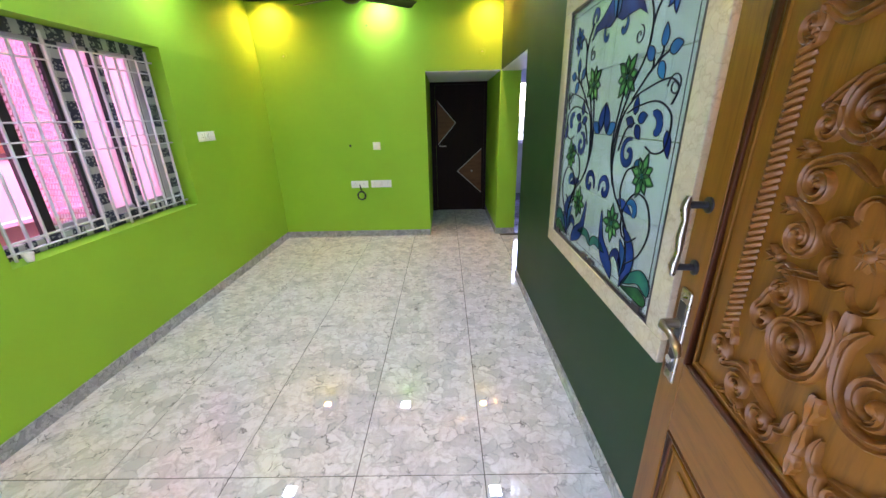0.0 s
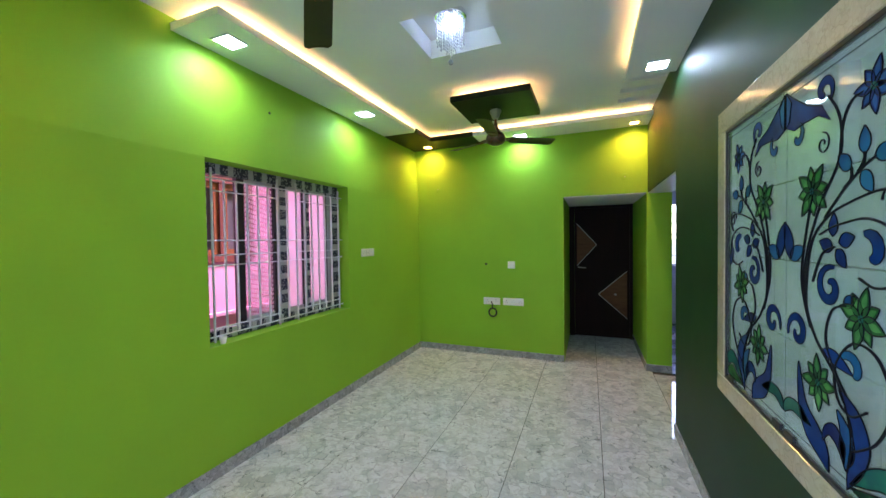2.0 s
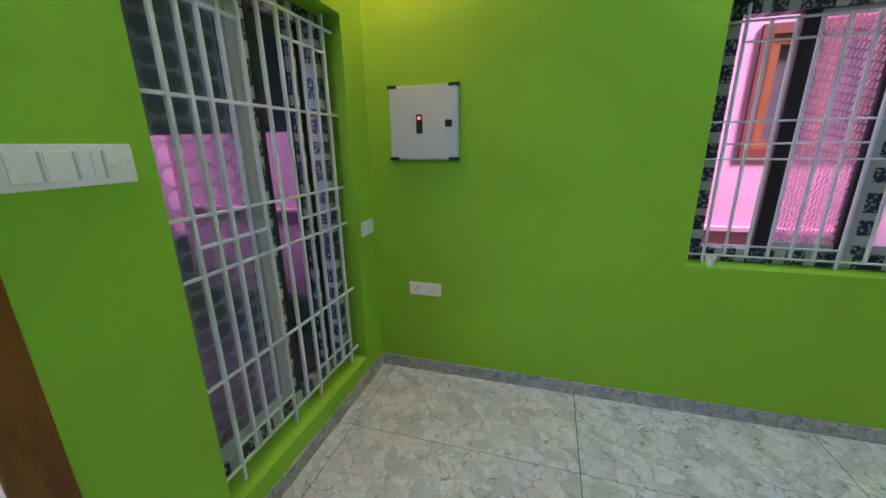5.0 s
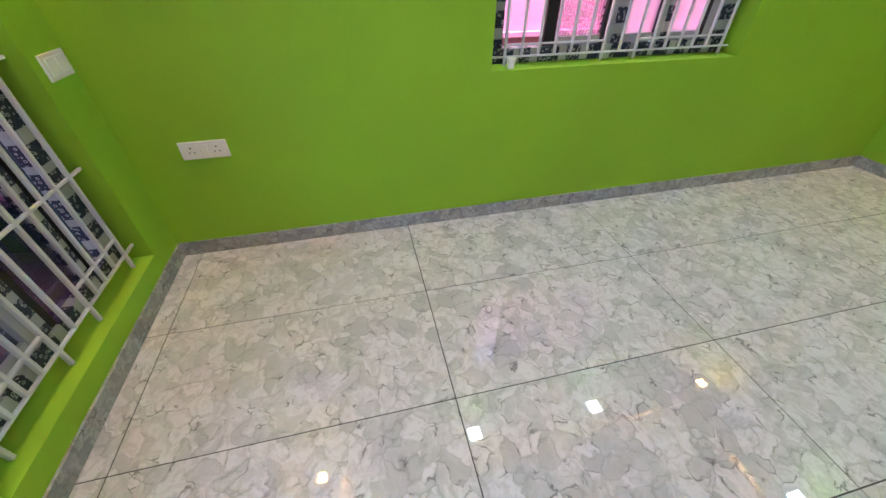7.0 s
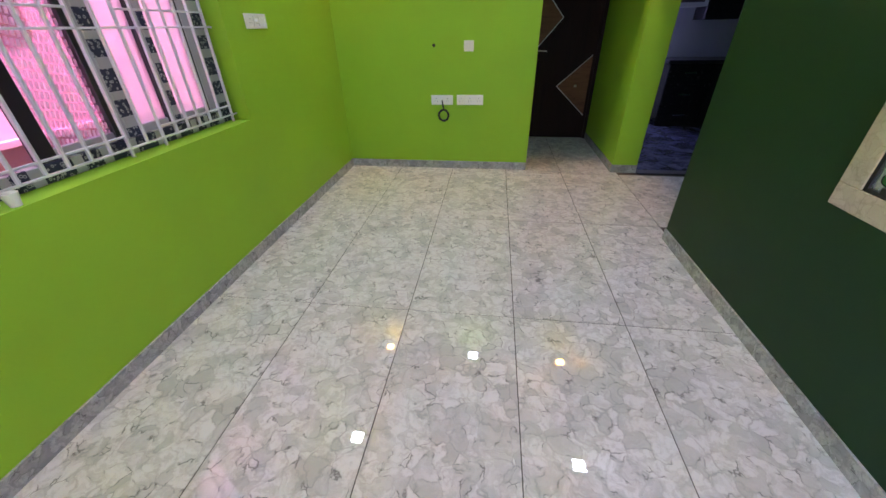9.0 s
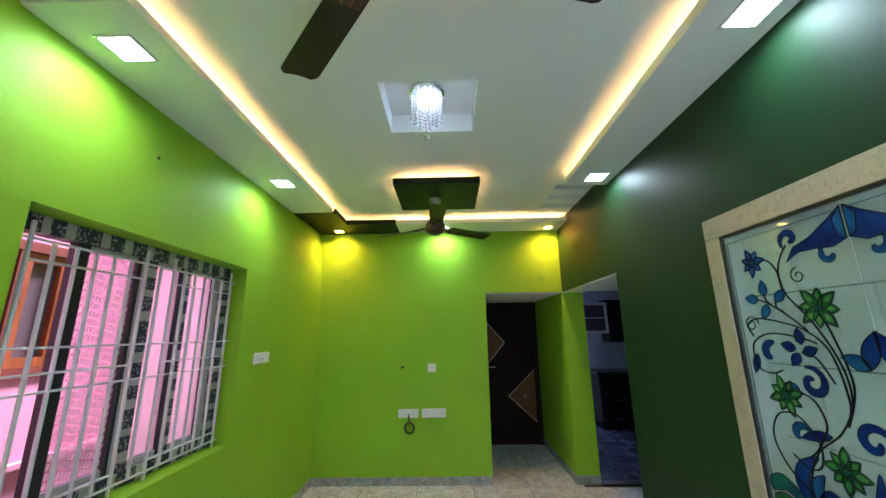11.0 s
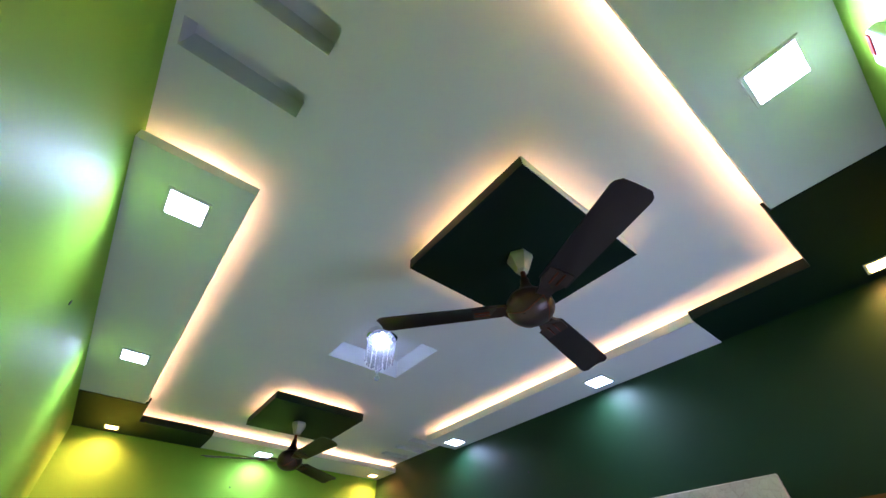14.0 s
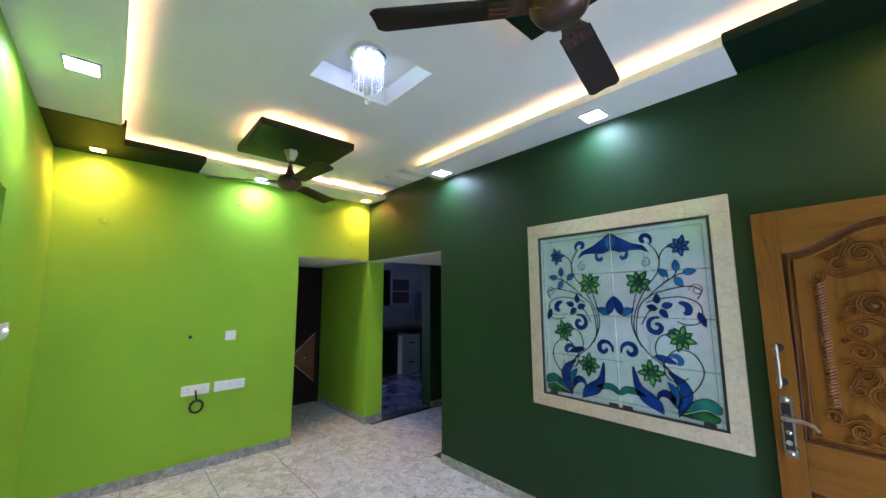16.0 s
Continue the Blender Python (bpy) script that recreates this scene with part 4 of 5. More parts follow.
door.rotation_euler = (0, 0, radians(-8.6))


# ---- sockets and switches ----
def plate(name, face, u0, u1, z0, z1, cells, label, category="switch"):
    """A plate on a wall. face: (axis, wall place, way out). cells: (kind, share of the width)."""
    axis, w, out = face
    def slab(a, b_, za, zb, d0, d1, bevel=0.0015):
        lo, hi = sorted((w + out * d0, w + out * d1))
        return box(lo, hi, a, b_, za, zb, bevel) if axis == "x" else box(a, b_, lo, hi, za, zb, bevel)
    mid = (u0 + u1) / 2
    root = thing(name, (w, mid, z0) if axis == "x" else (mid, w, z0), label, category)
    part("plate", slab(u0, u1, z0, z1, 0, 0.009, 0.003), SWITCH, root)
    total = sum(c[1] for c in cells)
    pad = (z1 - z0) * 0.16
    u = u0 + pad
    span = u1 - u0 - 2 * pad
    for kind, share in cells:
        v = u + span * share / total
        g = 0.0025
        if kind == "rocker":
            part("rocker", slab(u + g, v - g, z0 + pad, z1 - pad, 0.009, 0.013, 0.002), SWITCH, root)
        elif kind == "gap":
            part("gap", slab(u, v, z0 + pad, z1 - pad, 0.009, 0.0096, 0.0002), SWITCH_GREY, root)
        elif kind == "blank":
            part("blank", slab(u + g, v - g, z0 + pad, z1 - pad, 0.009, 0.0105, 0.001), SWITCH, root)
        elif kind == "dial":
            c = (u + v) / 2
            zc = (z0 + z1) / 2
            part("blank", slab(u + g, v - g, z0 + pad, z1 - pad, 0.009, 0.0105, 0.001), SWITCH, root)
            ends = [(w + out * d, c, zc) if axis == "x" else (c, w + out * d, zc) for d in (0.009, 0.02, 0.028)]
            part("dial", tube(ends, 0.014, None, 20, [0.017, 0.015, 0.012]), SWITCH, root, "round fan regulator knob", True)
        else:
            sock = part("socket", slab(u + g, v - g, z0 + pad, z1 - pad, 0.009, 0.011, 0.001), SWITCH, root)
            c, zc, hh = (u + v) / 2, (z0 + z1) / 2, (z1 - z0)
            for du, dz, r in ((0, 0.16, 0.0042), (-0.13, -0.1, 0.0034), (0.13, -0.1, 0.0034)):
                a, zz = c + du * hh, zc + dz * hh
                ends = [(w + out * d, a, zz) if axis == "x" else (a, w + out * d, zz) for d in (0.0095, 0.0116)]
                part("pin_hole", tube(ends, r, None, 10), BLACK, sock)
        u = v
    return root


WEST, NORTH, SOUTH = ("x", 0.0, 1), ("y", D, -1), ("y", 0.0, 1)
plate("switch_plate", WEST, 3.51, 3.76, 1.405, 1.492, [("socket", 1.4), ("gap", 0.12), ("dial", 1), ("gap", 0.12), ("rocker", 0.7), ("rocker", 0.7)], "white switch plate with a regulator beside the side window")
plate("switch_plate", NORTH, 0.97, 1.20, 0.69, 0.785, [("socket", 2), ("rocker", 1), ("socket", 2)], "white socket plate on the lime green wall", "socket")
plate("switch_plate", NORTH, 1.24, 1.515, 0.69, 0.788, [("socket", 1.4), ("rocker", 0.7), ("socket", 1.4), ("rocker", 0.7), ("socket", 1.4)], "long white socket plate on the lime green wall", "socket")
plate("switch_plate", NORTH, 1.308, 1.404, 1.185, 1.28, [("rocker", 1), ("rocker", 1)], "small square white outlet on the lime green wall", "socket")
plate("switch_plate", WEST, 0.232, 0.446, 0.563, 0.65, [("socket", 1.5), ("rocker", 0.8), ("socket", 1.5)], "white socket plate low on the lime green wall", "socket")
plate("switch_plate", SOUTH, 0.025, 0.175, 0.975, 1.065, [("rocker", 1), ("rocker", 1)], "white switch plate in the corner by the front window")
plate("switch_plate", SOUTH, 1.358, 1.625, 1.42, 1.518, [("dial", 1), ("gap", 0.12), ("rocker", 0.5), ("blank", 0.5), ("gap", 0.12), ("rocker", 1.1), ("gap", 0.12), ("rocker", 1.1)], "wide white switch plate with regulator by the entrance door")

# coiled cable below the far sockets
cable = [(1.085 + 0.002 * i, D - 0.012, 0.735 - 0.013 * i) for i in range(8)]
for i in range(64):
    a = math.pi / 2 + 2 * math.pi * i / 21
    cable.append((1.10 + 0.052 * math.cos(a) + 0.004 * math.sin(i * 1.7), D - 0.012 - 0.003 * (i // 21) - 0.003, 0.585 + 0.055 * math.sin(a) + 0.003 * math.cos(i)))
tagged(part("coiled_cable", tube(cable, 0.0078, None, 8), BLACK, None, "", True), "black cable coiled below the white sockets", "cable")


def wall_hole(place, out, r=0.011):
    ends = [tuple(place[k] + out[k] * d for k in range(3)) for d in (-0.004, 0.0012)]
    tagged(part("wall_hole", tube(ends, r, None, 12), BLACK), "small dark cable hole in the painted wall", "wall hole", "cable holes")


wall_hole((1.01, D, 1.24), (0, -1, 0), 0.016)
wall_hole((-0.03, 2.345, 2.60), (1, 0, 0), 0.010)
wall_hole((1.35, D, 2.60), (0, -1, 0), 0.008)
wall_hole((W, 2.62, 2.50), (-1, 0, 0), 0.009)


def conduit_cover(place, out, label):
    root = thing("conduit_cover", place, label, "wall cover", "round covers")
    def ring(d0, d1, r0, r1):
        return tube([tuple(place[k] + out[k] * d for k in range(3)) for d in (d0, d1)], r0, None, 20, [r0, r1])
    part("disc", ring(0, 0.006, 0.038, 0.034), LIME, root, "", True)
    part("screw", ring(0.006, 0.009, 0.006, 0.005), SWITCH_GREY, root, "", True)


conduit_cover((0.315, D, 2.30), (0, -1, 0), "round cover painted lime green on the wall")
conduit_cover((2.715, D, 2.30), (0, -1, 0), "round cover painted lime green on the wall")
conduit_cover((0.20, 0.0, 2.31), (0, 1, 0), "round cover painted lime green above the front window")

# small white box with a red strip above the entrance
chime = thing("door_chime", (1.455, 0.0, 2.64), "small white door chime with a red strip", "door chime")
bm = box(1.39, 1.52, 0.0, 0.034, 2.64, 2.74, 0.012, None, 3)
part("body", bm, SWITCH, chime, "", True)
part("strip", box(1.40, 1.47, 0.0335, 0.037, 2.718, 2.73, 0.001), RED_PLASTIC, chime, "red plastic strip")
for k in range(3):
    part("slot", box(1.475, 1.505, 0.0335, 0.0355, 2.665 + 0.012 * k, 2.67 + 0.012 * k, 0.0005), SWITCH_GREY, chime)

# distribution board
db = thing("distribution_board", (0, 0.37, 1.41), "grey steel distribution board with black corners and red light", "fuse box")
part("body", box(0.0, 0.028, 0.16, 0.566, 1.424, 1.826, 0.003), STEEL_GREY, db)
part("door", box(0.028, 0.036, 0.166, 0.56, 1.43, 1.82, 0.004), STEEL_GREY, db)
for y0, y1 in ((0.156, 0.212), (0.514, 0.57)):
    for z0, z1 in ((1.421, 1.439), (1.811, 1.829)):
        part("corner_cap", box(0.0, 0.039, y0, y1, z0, z1, 0.003), BLACK, db, "black plastic corner")
win_db = part("window", box(0.034, 0.038, 0.325, 0.362, 1.57, 1.672, 0.003), BLACK, db, "dark viewing window")
part("indicator", box(0.038, 0.0395, 0.336, 0.351, 1.645, 1.66, 0.001), RED, win_db, "red glowing indicator")
part("latch", box(0.034, 0.044, 0.495, 0.535, 1.602, 1.64, 0.006), BLACK, db, "black latch")

# ---- ceiling fans ----
def fan_blade(cx, cy, z, ang, length=0.632):
    """A pitched blade, rounded at its tip, from the hub outwards."""
    bm = bmesh.new()
    ca, sa = math.cos(ang), math.sin(ang)
    rows = []
    for i in range(31):
        q = i / 30
        r = 0.165 + (length - 0.165) * q
        w = 0.056 + 0.014 * q
        if q > 0.93:
            w *= math.sqrt(1 - 0.55 * ((q - 0.93) / 0.07) ** 2)
        row = []
        for s in (-1, -0.5, 0, 0.5, 1):
            u = s * w
            h = z - 0.2 * u + 0.006 * (1 - s * s)
            row.append((cx + r * ca - u * sa, cy + r * sa + u * ca, h))
        rows.append(row)
    top = [[bm.verts.new(p) for p in row] for row in rows]
    low = [[bm.verts.new((p[0], p[1], p[2] - 0.004)) for p in row] for row in rows]
    for g, flip in ((top, 1), (low, -1)):
        for a, b_ in zip(g, g[1:]):
            for k in range(4):
                bm.faces.new((a[k], a[k + 1], b_[k + 1], b_[k])[::flip])
    for i in range(30):
        bm.faces.new((top[i][0], top[i + 1][0], low[i + 1][0], low[i][0]))
        bm.faces.new((top[i][4], low[i][4], low[i + 1][4], top[i + 1][4]))
    for i in (0, 30):
        for k in range(4):
            bm.faces.new((top[i][k], low[i][k], low[i][k + 1], top[i][k + 1]))
    return bm


def ceiling_fan(cx, cy, z, base):
    root = thing("ceiling_fan", (cx, cy, ZS - 0.002), "brown and bronze three-blade ceiling fan on a short rod", "ceiling fan", "ceiling fans")
    part("canopy", lathe([(0.0, 0), (0.056, 0), (0.060, -0.03), (0.030, -0.098), (0.012, -0.105), (0, -0.105)], (cx, cy, ZS - 0.003), None, 6), CHAMPAGNE, root, "champagne faceted canopy")
    part("rod", lathe([(0.0, 0), (0.012, 0), (0.012, -0.20), (0, -0.20)], (cx, cy, ZS - 0.09), None, 14), COPPER, root, "", True)
    part("collar", lathe([(0, 0.15), (0.018, 0.15), (0.022, 0.12), (0.042, 0.07), (0.055, 0.055), (0, 0.05)], (cx, cy, z), None, 20), BRONZE, root, "", True)
    dome = [(0, 0.075), (0.045, 0.07), (0.078, 0.05), (0.093, 0.026)] + [(0.098 * math.cos(q * math.pi / 20), -0.068 * math.sin(q * math.pi / 20)) for q in range(10)] + [(0, -0.068)]
    hub = part("motor", lathe(dome, (cx, cy, z), None, 40), BRONZE, root, "satin bronze motor housing", True)
    for k in range(3):
        arc = []
        for i in range(17):
            az = base + 2 * math.pi * (k + i / 16) / 3
            phi = radians(6 + 44 * math.sin(math.pi * i / 16) ** 0.8)
            arc.append((cx + 0.098 * math.cos(phi) * math.cos(az), cy + 0.098 * math.cos(phi) * math.sin(az), z - 0.068 * math.sin(phi)))
        part("seam", tube(arc, 0.0024, None, 6), COPPER, hub, "thin copper seam", True)
    for k in range(3):
        a = base + 2 * math.pi * k / 3
        ca, sa = math.cos(a), math.sin(a)
        bl = part("blade", fan_blade(cx, cy, z, a), BLADE, root, "dark brown blade", True)
        bm = bmesh.new()
        prev = None
        for r, w, h in ((0.085, 0.030, 0.012), (0.13, 0.036, 0.01), (0.175, 0.05, 0.006), (0.235, 0.047, 0.002)):
            row = [bm.verts.new((cx + r * ca - s * w * sa, cy + r * sa + s * w * ca, z - 0.2 * s * w * (r > 0.15) - t * 0.012 + 0.006)) for s, t in ((-1, 0), (1, 0), (1, 1), (-1, 1))]
            if prev:
                for j in range(4):
                    bm.faces.new((prev[j], prev[(j + 1) % 4], row[(j + 1) % 4], row[j]))
            else:
                bm.faces.new(row)
            prev = row
        bm.faces.new(prev)
        part("bracket", bm, BRONZE, bl, "bronze blade bracket")
        for s in (-1, 1):
            part("slot", tube([(cx + r * ca - s * 0.014 * sa, cy + r * sa + s * 0.014 * ca, z - 0.0075 - 0.2 * s * 0.014) for r in (0.165, 0.20, 0.228)], 0.004, None, 6), COPPER, bl)


ceiling_fan(1.43, 1.217, 2.582, radians(11))
ceiling_fan(1.455, 3.76, 2.582, radians(34))

# ---- crystal light in the ceiling niche ----
CRYSTAL = bpy.data.materials.new("cut_crystal")
CRYSTAL.use_nodes = True
cb = CRYSTAL.node_tree.nodes["Principled BSDF"]
cb.inputs["Base Color"].default_value = (0.93, 0.95, 1, 1)
cb.inputs["Roughness"].default_value = 0.06
cb.inputs["Transmission Weight"].default_value = 0.65
cb.inputs["IOR"].default_value = 1.5
CX, CY, CZ = 1.455, 2.49, ZC + 0.135
lamp = thing("chandelier", (CX, CY, CZ), "round chrome chandelier with lit crystal strands", "chandelier")
part("plate", lathe([(0, 0), (0.108, 0), (0.11, -0.006), (0.11, -0.032), (0.104, -0.036), (0, -0.036)], (CX, CY, CZ - 0.001), None, 36), CHROME, lamp, "polished chrome plate", True)
for k in range(3):
    a = 2 * math.pi * k / 3
    part("bulb", lathe([(0, 0), (0.012, -0.004), (0.018, -0.03), (0.014, -0.065), (0, -0.075)], (CX + 0.035 * math.cos(a), CY + 0.035 * math.sin(a), CZ - 0.04), None, 12), BULB, lamp, "glowing cold white bulb", True)


def strand_profile(n, r, step):
    prof = [(0, 0)]
    for i in range(n):
        z = -step * i
        prof += [(0.0022, z - 0.001), (r, z - step * 0.5), (0.0022, z - step + 0.001)]
    return prof + [(0, -step * n)]


for ring, count, beads in ((0.092, 22, 7), (0.07, 14, 8), (0.045, 8, 9), (0.02, 4, 10)):
    for k in range(count):
        a = 2 * math.pi * (k + 0.3 * (beads % 2)) / count
        part("strand", lathe(strand_profile(beads + (k % 2), 0.0068, 0.0225), (CX + ring * math.cos(a), CY + ring * math.sin(a), CZ - 0.036), None, 6), CRYSTAL, lamp)
part("strand", lathe(strand_profile(12, 0.004, 0.0225), (CX, CY, CZ - 0.036), None, 6), CRYSTAL, lamp)
part("pendant", lathe([(0, 0), (0.012, -0.005), (0.019, -0.019), (0.012, -0.033), (0, -0.038)], (CX, CY, CZ - 0.305), None, 10), CRYSTAL, lamp, "round crystal ball")

# ---- shrine window in the dark green wall ----
GY0, GY1, GZ0, GZ1 = 1.165, 2.31, 0.88, 2.08
shrine = thing("shrine_window", (W, 1.74, 0.78), "cream granite framed shrine window with painted glass doors", "window", "", "structure")
FX = W - 0.026
for b6 in ((FX, W + 0.19, 1.07, 2.405, GZ1, 2.186), (FX, W + 0.19, 1.07, 2.405, 0.793, GZ0), (FX, W + 0.19, 1.07, GY0, GZ0, GZ1), (FX, W + 0.19, GY1, 2.405, GZ0, GZ1)):
    part("granite_border", box(b6[0], W - 0.001, *b6[2:], 0.004), STONE, shrine, "cream granite border")
niche = part("niche_back", box(W + 0.09, W + 0.195, GY0, GY1, GZ0, GZ1), GROUT, shrine)
rows = [(0.884, 1.17), (1.17, 1.475), (1.475, 1.78), (1.78, 2.076)]
for i, (za, zb) in enumerate(rows):
    cutsy = [GY0 + 0.002, GY0 + 0.30 + 0.1 * (i % 2), GY0 + 0.62 - 0.06 * (i % 2), GY0 + 0.90, GY1 - 0.002]
    for ya, yb in zip(cutsy, cutsy[1:]):
        depth = 0.012 + 0.045 * ((i * 3 + int(ya * 10)) % 3 == 0)
        part("tile", box(W + 0.09 - depth, W + 0.092, ya + 0.003, yb - 0.003, za + 0.003, zb - 0.003, 0.002, None, 1), SHRINE_TILE, niche)
for b6 in ((W + 0.003, W + 0.09, GY0 + 0.001, GY1 - 0.001, GZ0 + 0.0005, GZ0 + 0.012), (W + 0.003, W + 0.09, GY0 + 0.001, GY1 - 0.001, GZ1 - 0.012, GZ1 - 0.0005), (W + 0.003, W + 0.09, GY0 + 0.0005, GY0 + 0.012, GZ0, GZ1), (W + 0.003, W + 0.09, GY1 - 0.012, GY1 - 0.0005, GZ0, GZ1)):
    part("niche_lining", box(*b6), SHRINE_TILE, shrine)
for b6 in ((FX + 0.004, FX + 0.022, GY0, GY1, GZ1 - 0.016, GZ1), (FX + 0.004, FX + 0.022, GY0, GY1, GZ0, GZ0 + 0.014), (FX + 0.004, FX + 0.022, GY0, GY0 + 0.015, GZ0, GZ1), (FX + 0.004, FX + 0.022, GY1 - 0.015, GY1, GZ0, GZ1)):
    part("glass_channel", box(*b6, 0.002), BLACK, shrine, "dark metal channel")
GM = (GY0 + GY1) / 2
XG = FX + 0.010


def art_paint(name, a, b_, scale=9.0):
    m, n, l, bs = mat_base(name, a, 0.45, 0, 0.1)
    nz = node(n, "ShaderNodeTexNoise", Scale=scale, Detail=3)
    l.new(coords(n, l), nz.inputs["Vector"])
    l.new(ramp(n, l, nz.outputs[0], [(0.35, a), (0.65, b_)]), bs.inputs["Base Color"])
    return m


BLUE = art_paint("blue_glass_paint", (0.003, 0.008, 0.085), (0.006, 0.04, 0.20))
SKYB = art_paint("light_blue_glass_paint", (0.005, 0.035, 0.15), (0.015, 0.12, 0.28))
LEAFG = art_paint("green_glass_paint", (0.004, 0.035, 0.014), (0.025, 0.13, 0.035), 14)
TEALG = art_paint("teal_glass_paint", (0.004, 0.05, 0.08), (0.018, 0.15, 0.10))
PALE = {BLUE: art_paint("mid_blue_glass_paint", (0.01, 0.05, 0.22), (0.03, 0.14, 0.36)), LEAFG: art_paint("fresh_green_glass_paint", (0.03, 0.16, 0.04), (0.10, 0.30, 0.08), 14)}
INK = plain("black_outline_paint", (0.006, 0.007, 0.01), 0.55, 0.0, 0.1)


def glass_door(side):
    """side -1: the door towards the entrance, 1: towards the far wall. u runs from the seam outwards, v upwards, both 0 to 1."""
    span, rise = (GY1 - GY0) / 2 - 0.016, GZ1 - GZ0 - 0.032
    x = XG
    y0, y1 = sorted((GM + side * 0.002, GM + side * (span + 0.001)))
    door_ = part("glass_door", box(x, x + 0.005, y0, y1, GZ0 + 0.016, GZ1 - 0.016, 0.001, None, 1), SHRINE_GLASS, shrine, "pale glass door painted with blue and green flowers")
    door_.visible_shadow = False

    def at(u, v, lift=0.0):
        return (x - 0.0008 - lift, GM + side * span * u, GZ0 + 0.016 + rise * v)

    def shape(outline, material, lift=0.0, rim=True, name="petal"):
        bm = bmesh.new()
        top = [bm.verts.new(at(u, v, 0.0012 + lift)) for u, v in outline]
        low = [bm.verts.new(at(u, v, 0.0)) for u, v in outline]
        bm.faces.new(top)
        for i in range(len(top)):
            j = (i + 1) % len(top)
            bm.faces.new((top[i], top[j], low[j], low[i]))
        part(name, bm, material, door_)
        if rim:
            pts = [at(u, v, 0.0012 + lift) for u, v in outline]
            part("outline", tube(pts + pts[:1], 0.0020, None, 4), INK, door_)

    K = rise / span

    def leaf(u, v, ang, length, width, material, bend=0.0, lift=0.0, rim=True):
        left, right = [], []
        for i in range(9):
            q = i / 8
            a = radians(ang) + bend * (q - 0.0)
            cu = u + length * q * math.cos(radians(ang) + bend * q * 0.5)
            cv = v + length * q * math.sin(radians(ang) + bend * q * 0.5) / K
            w = width * (math.sin(math.pi * q ** 0.8)) ** 0.9
            left.append((cu - w * math.sin(a), cv + w * math.cos(a) / K))
            right.append((cu + w * math.sin(a), cv - w * math.cos(a) / K))
        shape(left + right[-2:0:-1], material, lift, rim, "leaf")

    def flower(u, v, r, material, turn=0.0, petals=8):
        for k in range(petals):
            a = turn + 360 * k / petals
            ln = r * (1.08 if k % 2 else 0.9)
            up = 0.0008 * (k % 2)
            leaf(u, v, a, ln, r * 0.25, material, 0, up)
            leaf(u + 0.3 * ln * math.cos(radians(a)), v + 0.3 * ln * math.sin(radians(a)) / K, a, ln * 0.52, r * 0.12, PALE[material], 0, up + 0.0004, False)
        shape([(u + 0.018 * math.cos(t), v + 0.018 * math.sin(t) / K) for t in (0.785 * q for q in range(8))], TEALG, 0.002, False, "flower_heart")

    def smooth_line(pts, n=8):
        out = []
        for i in range(len(pts) - 1):
            p0, p1, p2, p3 = pts[max(i - 1, 0)], pts[i], pts[i + 1], pts[min(i + 2, len(pts) - 1)]
            for s in range(n):
                t = s / n
                out.append(tuple(0.5 * (2 * p1[k] + (p2[k] - p0[k]) * t + (2 * p0[k] - 5 * p1[k] + 4 * p2[k] - p3[k]) * t * t + (3 * p1[k] - p0[k] - 3 * p2[k] + p3[k]) * t ** 3) for k in (0, 1)))
        return out + [pts[-1]]

    def vine(*pts, r=0.0034):
        part("vine", tube([at(u, v, 0.0006) for u, v in smooth_line(list(pts))], r, None, 5), INK, door_)

    def whorl(u, v, r, turns, start, hand, material=None, w=0.05):
        line = []
        n = int(16 * turns)
        for i in range(n + 1):
            q = i / n
            a = radians(start) + hand * 2 * math.pi * turns * q
            line.append((u + r * (1 - 0.8 * q) * math.cos(a), v + r * (1 - 0.8 * q) * math.sin(a) / K))
        if material is None:
            part("vine", tube([at(*p, 0.0006) for p in line], 0.0024, None, 5), INK, door_)
        else:
            outer, inner = [], []
            for i, p in enumerate(line):
                q = i / n
                a = radians(start) + hand * 2 * math.pi * turns * q
                ww = w * math.sin(math.pi * (0.06 + 0.88 * q)) ** 0.7
                outer.append((p[0] + ww * math.cos(a) * 0.5, p[1] + ww * math.sin(a) * 0.5 / K))
                inner.append((p[0] - ww * math.cos(a) * 0.5, p[1] - ww * math.sin(a) * 0.5 / K))
            bm = bmesh.new()
            vo, vi = [bm.verts.new(at(*p, 0.0012)) for p in outer], [bm.verts.new(at(*p, 0.0012)) for p in inner]
            for i in range(n):
                bm.faces.new((vo[i], vo[i + 1], vi[i + 1], vi[i]))
            part("scroll", bm, material, door_)
            part("outline", tube([at(*p, 0.0012) for p in outer + inner[::-1]], 0.0014, None, 4), INK, door_)

    # thin border lines
    for a, b_ in (((0.955, 0.03), (0.955, 0.975)), ((0.955, 0.975), (0.0, 0.975)), ((0.955, 0.03), (0.0, 0.03))):
        part("border_line", tube([at(*a, 0.0005), at(*b_, 0.0005)], 0.0012, None, 4), INK, door_)
    # crest at the top of the seam
    shape([(0.01, 0.985), (0.10, 0.955), (0.24, 0.915), (0.37, 0.895), (0.44, 0.85), (0.34, 0.875), (0.22, 0.875), (0.10, 0.868), (0.01, 0.885)], BLUE, 0, True, "crest")
    shape([(0.01, 0.985), (0.07, 0.95), (0.05, 0.90), (0.01, 0.885)], SKYB, 0.001, True, "crest")
    whorl(0.39, 0.925, 0.075, 0.9, -40, 1, BLUE, 0.05)
    whorl(0.13, 0.85, 0.07, 0.65, 60, -1, SKYB, 0.045)
    whorl(0.38, 0.80, 0.06, 1.3, 90, -1)
